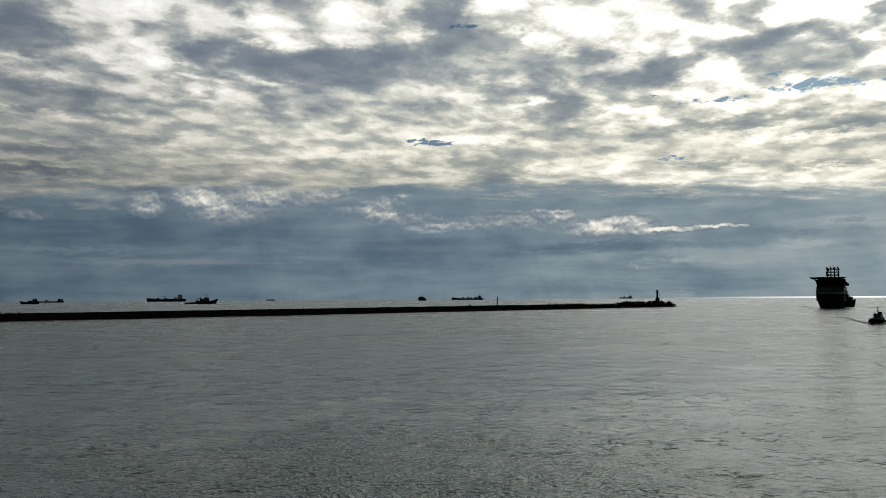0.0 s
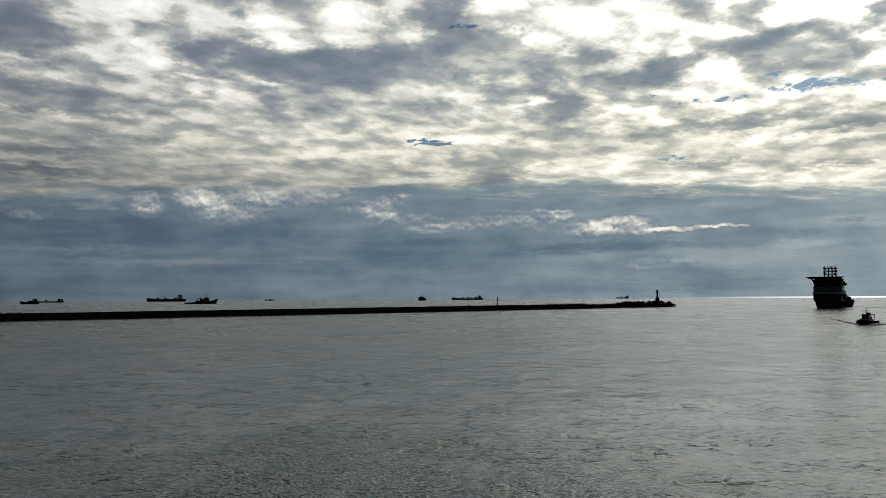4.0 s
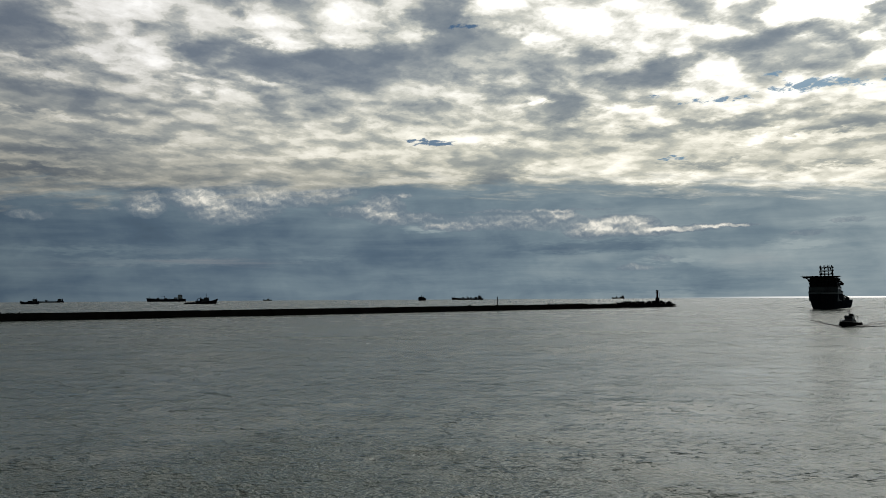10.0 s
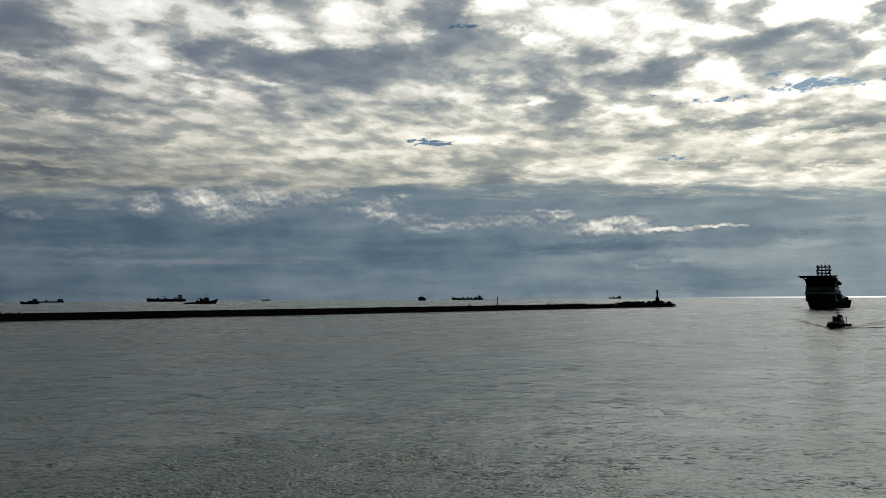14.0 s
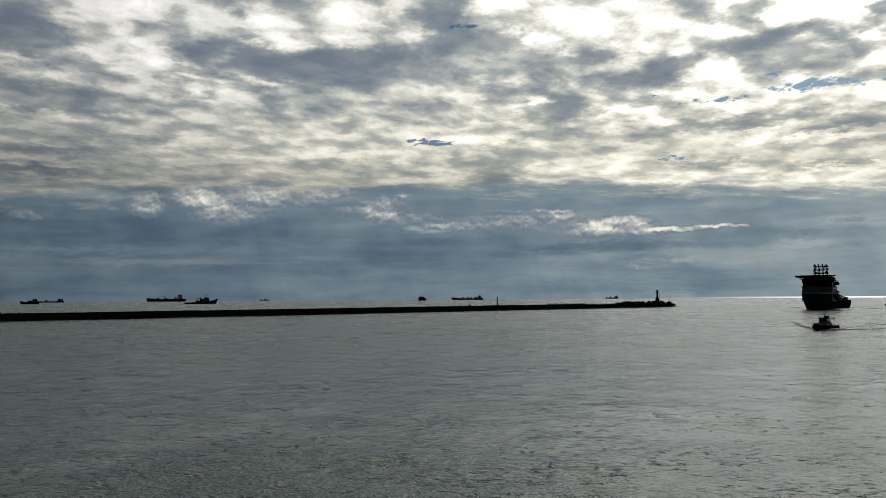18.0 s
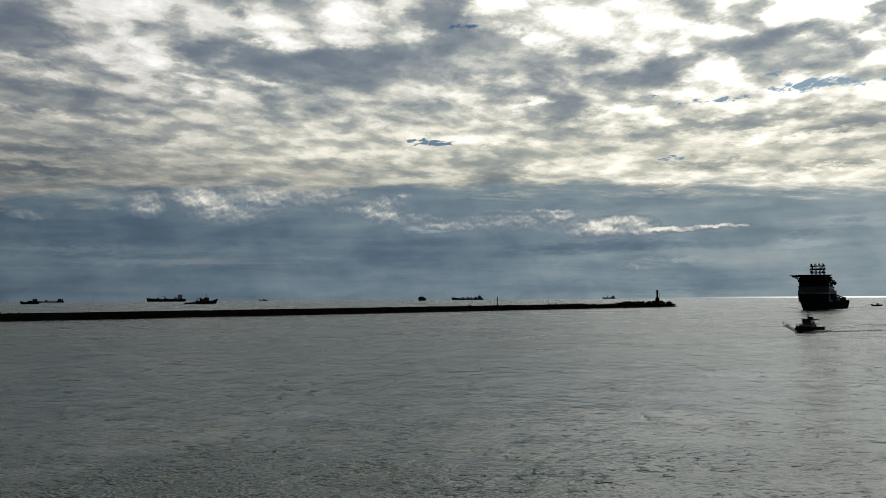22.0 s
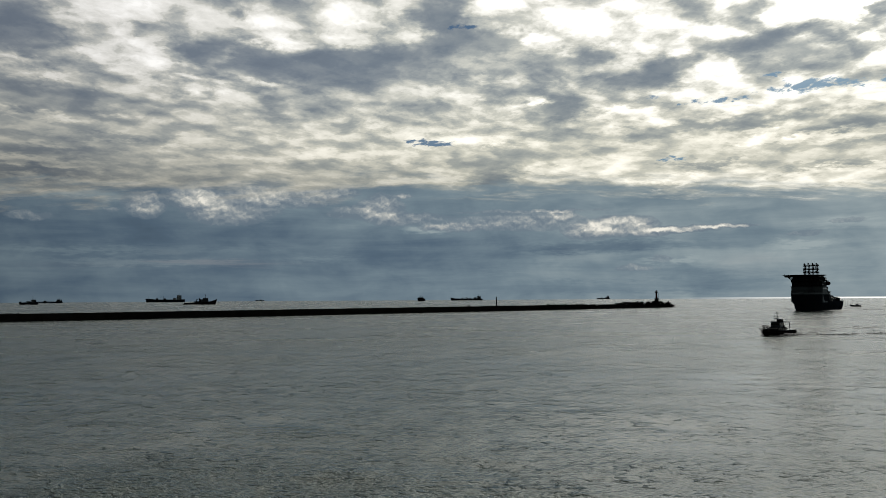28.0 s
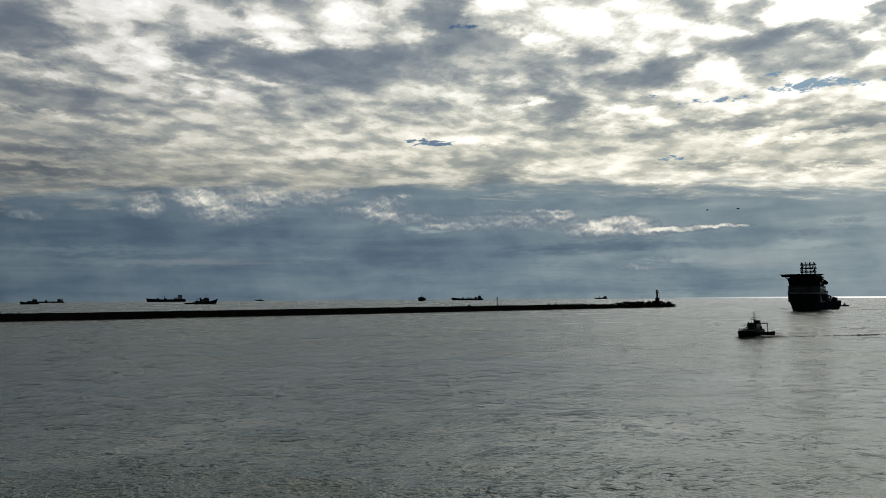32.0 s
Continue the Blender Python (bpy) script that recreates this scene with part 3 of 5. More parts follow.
# ---------------------------------------------------------------- the sea: one sheet to the horizon
def wave_height(x, y, cell):
    """Small wind sea and low swell; waves shorter than the local cells are left to the material."""
    rng = np.random.RandomState(7)
    z = np.zeros_like(x)
    for i in range(46):
        length = 0.55 * 1.12 ** i
        turn = radians(-105) + rng.normal(0, 0.8)
        amp = 0.0085 * length ** 0.72 * rng.uniform(0.6, 1.2)
        if length > 12:
            amp *= 0.45
        k = 2 * math.pi / length
        fade = np.clip((length / cell - 2.5) / 3.0, 0, 1)
        bend = 0.6 * np.sin(0.11 * k * (x * math.cos(turn + 1.3) + y * math.sin(turn + 1.3)) + i)
        z += fade * amp * np.sin(k * (x * math.cos(turn) + y * math.sin(turn)) + rng.uniform(0, 6.28) + bend)
    # short steep groups here and there
    herd = np.zeros_like(x)
    for i in range(14):
        length, turn = rng.uniform(7, 24), rng.uniform(0, 6.28)
        herd += np.sin(2 * math.pi / length * (0.45 * x * math.cos(turn) + y * math.sin(turn)) + rng.uniform(0, 6.28))
    z *= 0.85 + 0.45 * np.clip((herd - 1.6) / 4.5, 0, 1) ** 1.3
    patch = 0.65 + 0.35 * np.sin(x * 0.031 + 1.1 * np.sin(y * 0.017)) * np.sin(y * 0.043 + 0.7 * np.sin(x * 0.023))
    return 0.82 * z * patch


def build_sea():
    front = np.radians(np.linspace(-42, 42, 820))
    back = np.radians(np.linspace(42, 318, 70))[1:-1]
    bearing = np.concatenate([front, back])
    reach = 1.0 / np.linspace(1 / 26.0, 1 / 3600.0, 600)
    reach = np.concatenate([[3.0, 8.0, 14.0, 20.0], reach])
    n, m = len(bearing), len(reach)
    r, a = np.meshgrid(reach, bearing, indexing="ij")
    x, y = r * np.sin(a), r * np.cos(a)
    dr = np.gradient(reach)[:, None] * np.ones((1, n))
    cell = np.maximum(dr, r * radians(0.103))
    cell[:, len(front):] = 1e6
    cell[:, :3] = cell[:, len(front) - 3:len(front)] = 1e6
    z = wave_height(x, y, cell)
    co = np.stack([x, y, z], -1).reshape(-1, 3)
    co = np.concatenate([co, [[0, 0, 0]]])
    i, j = np.meshgrid(np.arange(m - 1), np.arange(n), indexing="ij")
    jn = (j + 1) % n
    quads = np.stack([i * n + j, (i + 1) * n + j, (i + 1) * n + jn, i * n + jn], -1).reshape(-1, 4)[:, ::-1]
    jj = np.arange(n)
    tris = np.stack([np.full(n, m * n), (jj + 1) % n, jj], -1)
    me = bpy.data.meshes.new("sea")
    me.vertices.add(len(co))
    me.vertices.foreach_set("co", co.ravel().astype(np.float32))
    me.loops.add(quads.size + tris.size)
    me.loops.foreach_set("vertex_index", np.concatenate([quads.ravel(), tris.ravel()]).astype(np.int32))
    me.polygons.add(len(quads) + len(tris))
    starts = np.concatenate([np.arange(len(quads)) * 4, quads.size + np.arange(len(tris)) * 3])
    me.polygons.foreach_set("loop_start", starts.astype(np.int32))
    me.update(calc_edges=True)
    me.polygons.foreach_set("use_smooth", np.ones(len(me.polygons), dtype=bool))
    if me.polygons[0].normal.z < 0:
        me.flip_normals()
    me.materials.append(SEA)
    return tagged(new("water", me), "grey-green rippled sea under a cloudy sky", "sea", kind="structure")


sea = build_sea()

# ---------------------------------------------------------------- breakwater
MOLE_START, MOLE_WAY = Vector((-243, 376, 0)), Vector((0.791, 0.611, 0)).normalized()
MOLE_BACK = Vector((-MOLE_WAY.y, MOLE_WAY.x, 0))


def mole(s, b, z):
    """A place s metres along the breakwater from its reference point, b metres behind its near foot."""
    p = MOLE_START + MOLE_WAY * s + MOLE_BACK * b
    return Vector((p.x, p.y, z))


def tetrapod_mesh(seed):
    """A worn four-legged concrete armour unit about 2 m across."""
    rnd = random.Random(seed)
    bm = bmesh.new()
    for d in ((1, 1, 1), (-1, -1, 1), (-1, 1, -1), (1, -1, -1)):
        d = Vector(d).normalized()
        rod(d * 0.15, d * 1.35, 0.62, 0.40 + rnd.uniform(-0.03, 0.03), 7, bm)
    bmesh.ops.create_icosphere(bm, subdivisions=1, radius=0.72)
    me = bpy.data.meshes.new("armour_block")
    bm.to_mesh(me)
    bm.free()
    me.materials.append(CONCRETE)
    return me


def rock_mesh(seed):
    rnd = random.Random(seed)
    bm = bmesh.new()
    bmesh.ops.create_icosphere(bm, subdivisions=2, radius=1.0)
    for v in bm.verts:
        v.co *= 0.8 + 0.45 * noise.noise(v.co * 1.3 + Vector((seed * 3.1, 0, 0)))
        v.co.z *= 0.75
    me = bpy.data.meshes.new("rubble_stone")
    bm.to_mesh(me)
    bm.free()
    me.materials.append(CONCRETE_WET)
    return me


def build_mole():
    root = tagged(new("breakwater"), "long low dark concrete breakwater with armour blocks", "breakwater", kind="structure")
    rnd = random.Random(3)
    turn = math.atan2(MOLE_WAY.y, MOLE_WAY.x)
    # wave wall in cast lengths
    s = -420.0
    while s < 486:
        length = rnd.uniform(11, 14)
        e = min(s + length, 488)
        top = 4.25 + 0.0007 * (s + 100) + rnd.uniform(-0.10, 0.10)
        foot = rnd.uniform(-0.15, 0.15)
        bm = bmesh.new()
        prof = [(foot, -2.5), (foot + 0.15, 1.2), (0.75, 1.35), (0.95, top), (2.4, top + 0.04), (2.6, top - 0.9), (8.5, top - 1.0), (9.5, -2.5)]
        ends = [[bm.verts.new(mole(q, b, z)) for b, z in prof] for q in (s + 0.04, e - 0.04)]
        for i in range(len(prof)):
            j = (i + 1) % len(prof)
            bm.faces.new((ends[0][i], ends[0][j], ends[1][j], ends[1][i]))
        bm.faces.new(ends[0][::-1])
        bm.faces.new(ends[1])
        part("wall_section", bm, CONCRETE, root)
        s = e
    # core of the rubble head
    bm = bmesh.new()
    cuts = [(484, 3.3, 0.0), (520, 3.2, 0.3), (548, 3.5, 0.0), (580, 4.0, -0.2), (612, 3.9, 0.0), (630, 2.7, 0.8), (641, 0.1, 3.0)]
    rows = []
    for q, h, f in cuts:
        prof = [(f - 1.5, -2.5), (f + 0.3, 0.6), (f + 2.5, h), (8.5 - f, h + 0.1), (12 - f, 0.3), (13 - f, -2.5)]
        rows.append([bm.verts.new(mole(q, b, z)) for b, z in prof])
    for a, b in zip(rows, rows[1:]):
        for i in range(len(a)):
            j = (i + 1) % len(a)
            bm.faces.new((a[i], a[j], b[j], b[i]))
    bm.faces.new(rows[0][::-1])
    bm.faces.new(rows[-1])
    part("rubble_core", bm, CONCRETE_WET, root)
    pods = [tetrapod_mesh(i) for i in range(3)]
    rocks = [rock_mesh(i) for i in range(4)]

    def piece(name, me, place, size):
        ob = new(name, me)
        ob.parent = root
        ob.matrix_basis = Matrix.LocRotScale(place, Euler([rnd.uniform(0, 6.28) for _ in range(3)]), (size,) * 3)

    # armour blocks heaped round the head
    for i in range(210):
        q = 490 + 148 * (i + rnd.random()) / 210
        u = (q - 490) / 148
        b = rnd.uniform(-0.3, 7.5)
        crest = 3.2 + (2.0 if 0.33 < u < 0.93 else 0.2 * 1) * (0.6 + 0.4 * math.sin(q * 0.33)) - max(0, u - 0.93) * 30
        z = min(crest, 0.6 + 1.1 * max(b + 0.3, 0)) + rnd.uniform(-0.3, 0.4)
        piece("armour_block", rnd.choice(pods), mole(q, b, max(z, 0.2)), rnd.uniform(0.75, 1.15))
    for i in range(26):
        q = 541 + 90 * (i + rnd.random()) / 26
        piece("armour_block", rnd.choice(pods), mole(q, rnd.uniform(1.5, 4.5), rnd.uniform(4.4, 6.0) - max(0, q - 620) * 0.16), rnd.uniform(1.0, 1.5))
    # single blocks on the crest of the wall
    for q in (436, 444, 446, 452, 460, 461, 468, 477, 482, 0, 3.5, 5.5, 9, 338):
        piece("armour_block", rnd.choice(pods), mole(q, rnd.uniform(2.5, 4.5), 4.6 if q > 20 else 4.3), rnd.uniform(0.75, 1.15) * (1.0 if q > 20 else 0.6))
    # tidal stones along the foot
    for i in range(150):
        q = -120 + 600 * (i + rnd.random()) / 150
        piece("rubble_stone", rnd.choice(rocks), mole(q, rnd.uniform(-0.7, 0.2), rnd.uniform(-0.35, 0.25)), rnd.uniform(0.5, 1.0))
    return root


def build_light_tower():
    t = thing("harbour_light", "slender dark harbour light tower with gallery on the breakwater head", "lighthouse")
    t.location = mole(607.5, 4.5, 2.6)
    t.scale = (1.0, 1.0, 1.14)
    part("plinth", turned([(2.9, -1.5), (2.8, 1.2), (2.3, 1.3), (2.1, 6.0), (2.2, 6.1), (2.2, 6.5), (1.2, 6.6)], 12), CONCRETE, t, "squat concrete plinth")
    part("shaft", turned([(1.15, 6.6), (1.0, 8.0), (0.85, 12.2)], 14), TOWER_RED, t, "faded red tapering shaft")
    part("gallery", turned([(0.9, 11.6), (1.8, 12.1), (1.85, 12.5), (1.0, 12.55)], 14), STEEL_DARK, t)
    bm = bmesh.new()
    for i in range(10):
        a = i * math.pi / 5
        rod((1.75 * math.cos(a), 1.75 * math.sin(a), 12.5), (1.75 * math.cos(a), 1.75 * math.sin(a), 13.4), 0.06, n=5, bm=bm)
        b = a + math.pi / 5
        for z in (12.95, 13.4):
            rod((1.75 * math.cos(a), 1.75 * math.sin(a), z), (1.75 * math.cos(b), 1.75 * math.sin(b), z), 0.045, n=5, bm=bm)
    part("railing", bm, STEEL_DARK, t)
    part("lantern", turned([(0.8, 12.5), (0.8, 13.5)], 10), LAMP_GLASS, t, "glazed lantern")
    part("lantern_roof", turned([(1.3, 13.5), (1.3, 13.75), (0.5, 14.2), (0.08, 14.3), (0.05, 14.7)], 10), STEEL_DARK, t)
    bm = bmesh.new()
    for y in (-0.25, 0.25):
        rod((2.9, y, -1.4), (2.0, y, 12.3), 0.13, n=5, bm=bm)
    for i in range(26):
        f = i / 26
        rod((2.9 - 0.95 * f, -0.25, -1.4 + 14 * f), (2.9 - 0.95 * f, 0.25, -1.4 + 14 * f), 0.04, n=4, bm=bm)
    ladder = part("ladder", bm, STEEL_DARK, t)
    ladder.rotation_euler.z = radians(-15)
    return t


def build_post():
    t = thing("beacon_post", "plain dark upright beacon post on the breakwater", "beacon")
    t.location = mole(371, 4.5, 3.55)
    part("footing", box(-1.1, 1.1, -1.1, 1.1, -0.3, 0.9, 0.08), CONCRETE, t)
    part("post", turned([(0.52, 0.9), (0.45, 4.5), (0.38, 8.0)], 12), STEEL_DARK, t)
    part("cap", turned([(0.5, 8.0), (0.5, 8.35), (0.2, 8.7), (0.05, 8.75)], 12), STEEL_DARK, t)
    return t


build_mole()
build_light_tower()
build_post()

# ---------------------------------------------------------------- ships at anchor and under way, far off
def windows(parent, x, ys, z, w, h, axis="x", depth=0.06):
    """A row of separate dark panes on a wall whose face lies at x (or y)."""
    for y in ys:
        if axis == "x":
            bm = box(x - depth, x + depth, y - w / 2, y + w / 2, z - h / 2, z + h / 2)
        else:
            bm = box(y - w / 2, y + w / 2, x - depth, x + depth, z - h / 2, z + h / 2)
        part("window", bm, GLASS_DARK, parent)


def deckhouse(t, x0, x1, half, z0, storeys, step=3.1, shrink=0.6, mat=None, back=0.25, front=0.35):
    """A stepped block of accommodation with a row of windows on each storey; returns its top."""
    z = z0
    mat = mat or HOUSE_WHITE
    for i in range(storeys):
        w = half - shrink * i * 0.5
        b = part("accommodation_deck", box(x0 + back * i, x1 - front * i, -w, w, z, z + step - 0.15, 0.1), mat, t)
        part("deck_edge", box(x0 + back * i - 0.4, x1 - front * i + 0.5, -w - 0.4, w + 0.4, z + step - 0.15, z + step), mat, b)
        count = max(3, int(w * 2 / 2.4))
        ys = [(-w + 1) + (2 * w - 2) * j / (count - 1) for j in range(count)]
        windows(b, x1 - front * i, ys, z + step * 0.55, 0.9, 0.9)
        windows(b, -w, [x0 + 1.5 + (x1 - x0 - 3) * j / 3 for j in range(4)], z + step * 0.55, 0.8, 0.8, "y")
        z += step
    return z


def mast(t, x, z, height, arms=((0.6, 1.6), (0.8, 1.0)), y=0.0, r=0.4):
    m = part("mast", rod((x, y, z), (x, y, z + height), r, r * 0.5), MAST_GREY, t)
    for f, half in arms:
        part("yard", rod((x, y - half, z + height * f), (x, y + half, z + height * f), r * 0.45), MAST_GREY, m)
    part("radar_scanner", box(x + 0.3, x + 0.7, y - 1.3, y + 1.3, z + height * 0.45, z + height * 0.45 + 0.3), MAST_GREY, m)
    return m


def tanker(label, k, house, deck_gear, hull_mat=None, house_mat=None):
    """A cargo ship with its house aft: house = (x0, x1, half width, storeys), deck_gear = pieces along the deck."""
    hull_mat = hull_mat or HULL_NAVY
    t = thing("tanker", label, "ship", "ships lying off the harbour")
    part("hull", hull(k), hull_mat, t)
    part("bulwark", bulwark(k, 0.86, 1.0, k.length * 0.010, 0.3), hull_mat, t)
    x0, x1, half, storeys = house
    zd = deck_height(k, 0.5 + (x0 + x1) / 2 / k.length)
    lean = (x1 - x0) * 0.5 / storeys
    top = deckhouse(t, x0, x1, half, zd, storeys, mat=house_mat, back=lean * 0.8, front=lean * 0.3)
    x0 += lean * 0.8 * (storeys - 1)
    bridge = part("bridge", box(x0 - 0.5, x1 - 1.0, -half - 2, half + 2, top, top + 2.6, 0.1), house_mat or HOUSE_WHITE, t)
    windows(bridge, x1 - 1.0, [-half + i * half / 3 for i in range(7)], top + 1.6, half / 4, 0.9)
    fx = x0 - min(3.5, k.length * 0.04)
    fun = part("funnel", box(fx - 2.5, fx + 2.5, -2.0, 2.0, zd, top + 2.2, 0.3, taper=0.4), hull_mat, t)
    part("exhaust_pipe", rod((fx, 0.5, top + 3), (fx - 0.4, 0.5, top + 4.6), 0.4), STEEL_DARK, fun)
    part("exhaust_pipe", rod((fx, -0.6, top + 3), (fx - 0.4, -0.6, top + 4.2), 0.3), STEEL_DARK, fun)
    mast(t, x0 + 3.5, top + 2.6, 8.5)
    rnd = random.Random(len(label))
    for kind, x, size in deck_gear:
        z = deck_height(k, 0.5 + x / k.length)
        if kind == "crane":
            c = part("deck_crane", rod((x, 0, z), (x, 0, z + size), 0.9, 0.7), MAST_GREY, t)
            part("jib", rod((x, 0, z + size * 0.9), (x + size * 1.3, 0.5, z + size * 0.75), 0.45, 0.2), MAST_GREY, c)
        elif kind == "casing":
            part("deck_casing", box(x - size, x + size, -half * 0.9, half * 0.9, z, z + 6.5, 0.2), house_mat or HOUSE_WHITE, t)
        elif kind == "winch_house":
            part("mast_house", box(x - size, x + size, -size, size, z, z + 9.0, 0.2, taper=0.5), STEEL_DARK, t)
        elif kind == "post":
            part("foremast", rod((x, 0, z), (x, 0, z + size), 0.4, 0.2), MAST_GREY, t)
        elif kind == "hatch":
            part("hatch_cover", box(x - size, x + size, -half * 0.8, half * 0.8, z, z + 1.8, 0.15), DECK_GREEN, t)
        elif kind == "pipes":
            for j in range(5):
                y = -2.4 + 1.2 * j
                part("deck_pipe", rod((x - size, y, z + 1.4 + 0.1 * j), (x + size, y, z + 1.4 + 0.1 * j), 0.28), DECK_GREEN, t)
            for j in range(6):
                xx = x - size + 2 * size * (j + 0.5) / 6
                part("pipe_stand", box(xx - 0.2, xx + 0.2, -3, 3, z - 0.2, z + 1.3), DECK_GREEN, t)
        elif kind == "manifold":
            part("manifold", box(x - size, x + size, -half * 0.85, half * 0.85, z, z + 5.2, 0.2), STEEL_DARK, t)
    part("windlass", box(k.length * 0.43, k.length * 0.46, -2.5, 2.5, deck_height(k, 0.94), deck_height(k, 0.94) + 1.8, 0.2), STEEL_DARK, t)
    return t


def place(t, x, y, heading):
    t.matrix_basis = pose(x, y, 0, 0, 0, heading) @ Matrix.Diagonal((*t.scale, 1))
    return t


# heading: degrees from +x, anticlockwise; 180 points to the left of the harbour mouth
ship = tanker("dark-hulled product tanker with white house aft, at anchor", Lines(150, 25, 11.5, 10.5, 13.5, 6, 0.16, 5, 0.8, 3.0),
              (-62, -42, 10.5, 5), [("casing", -35, 6), ("post", 66, 11), ("pipes", 20, 42), ("crane", 8, 13), ("manifold", 4, 5), ("manifold", 34, 4), ("hatch", 50, 5)])
place(ship, -1155, 2855, 202)
ship = tanker("small dark tanker with low freeboard, loaded, at anchor", Lines(137, 21, 7.0, 6.2, 9.5, 8, 0.16, 5, 0.8, 3.0),
              (-58, -44, 9, 3), [("casing", -36, 6), ("manifold", -2, 3), ("post", 58, 9), ("pipes", 10, 45), ("crane", 2, 9), ("manifold", 20, 4), ("manifold", -14, 3), ("hatch", 40, 4)], HULL_BLACK, HOUSE_GREY)
place(ship, 107, 2991, 178)
ship = tanker("deeply laden tanker with grey house aft, far off", Lines(116, 18, 5.2, 4.4, 6.5, 8, 0.16, 4, 0.8, 3.0),
              (-52, -36, 8, 2), [("post", 48, 8), ("pipes", 4, 38), ("manifold", 0, 4)], HULL_NAVY, HOUSE_GREY)
place(ship, -1486, 2560, 210)


def supply_ship(label, k, house_mat, hull_mat, storeys=3):
    """A working ship with house forward and a long low after deck."""
    t = thing("supply_ship", label, "ship", "ships lying off the harbour")
    L = k.length
    part("hull", hull(k), hull_mat, t)
    part("bulwark", bulwark(k, 0.55, 1.0, L * 0.018, 0.25), hull_mat, t)
    part("after_rail", bulwark(k, 0.03, 0.5, L * 0.012, 0.3), hull_mat, t)
    zf = deck_height(k, 0.62)
    top = deckhouse(t, L * 0.02, L * 0.27, k.beam * 0.42, zf, storeys, L * 0.038, mat=house_mat)
    bridge = part("bridge", box(L * 0.10, L * 0.25, -k.beam * 0.36, k.beam * 0.36, top, top + L * 0.042, 0.15, rake=-0.4), house_mat, t)
    windows(bridge, L * 0.252, [k.beam * (-0.3 + 0.1 * i) for i in range(7)], top + L * 0.026, k.beam * 0.075, L * 0.016)
    for side in (-1, 1):
        f = part("funnel", box(-L * 0.02, L * 0.03, side * k.beam * 0.34 - 1, side * k.beam * 0.34 + 1, zf, top + L * 0.02, 0.2, taper=0.25), hull_mat, t)
        part("exhaust_pipe", rod((0, side * k.beam * 0.34, top + L * 0.02), (-0.5, side * k.beam * 0.34, top + L * 0.05), 0.3), STEEL_DARK, f)
    mast(t, L * 0.17, top + L * 0.042, L * 0.135, ((0.35, 2.2), (0.6, 1.6), (0.85, 0.9)), r=L * 0.009)
    zd = deck_height(k, 0.3)
    c = part("deck_crane", rod((-L * 0.10, k.beam * 0.2, zd), (-L * 0.10, k.beam * 0.2, zd + L * 0.11), L * 0.014, L * 0.01), STEEL_DARK, t)
    part("jib", rod((-L * 0.10, k.beam * 0.2, zd + L * 0.105), (-L * 0.01, k.beam * 0.2, zd + L * 0.145), L * 0.009, L * 0.005), STEEL_DARK, c)
    part("winch_house", box(-L * 0.16, -L * 0.02, -k.beam * 0.3, k.beam * 0.3, zd, zd + L * 0.06, 0.3), house_mat, t)
    part("winch", rod((-L * 0.2, -2, zd + 1.2), (-L * 0.2, 2, zd + 1.2), 1.1), STEEL_DARK, t)
    return t


ship = supply_ship("supply ship with high raked bow and low after deck, anchored", Lines(69, 14.5, 2.4, 3.4, 10.5, 5, 0.30, 5, 0.9, 2.0), HOUSE_GREY, HULL_BLACK)
place(ship, -545, 1536, 22)
ship = tanker("small dark coaster with house aft, lying off near a tanker", Lines(42, 10, 5.2, 4.2, 7.4, 4, 0.25, 3, 0.85, 2.4),
              (-14, -5, 4.2, 2), [("post", 15, 4), ("hatch", 6, 6)], HULL_NAVY, HOUSE_GREY)
place(ship, -1081, 1789, 205)


def bow_on_coaster():
    t = supply_ship("small ship lying almost end on, far off", Lines(58, 22, 9.5, 9.0, 11.5, 4, 0.3, 3, 0.9, 3.0), HOUSE_GREY, HULL_BLACK, 1)
    return place(t, -77, 2479, 262)


bow_on_coaster()
coaster = tanker("small dark coaster under way near the horizon", Lines(73, 13, 5.2, 4.6, 7.5, 4, 0.18, 3, 0.8, 2.6),
                 (-30, -20, 5.5, 3), [("post", 8, 17), ("hatch", 14, 9), ("hatch", -6, 8), ("winch_house", 9, 2.6), ("casing", -16, 4)], HULL_BLACK, HOUSE_GREY)
coaster.scale = (0.875, 0.875, 0.875)
place(coaster, 935, 3500, 180)


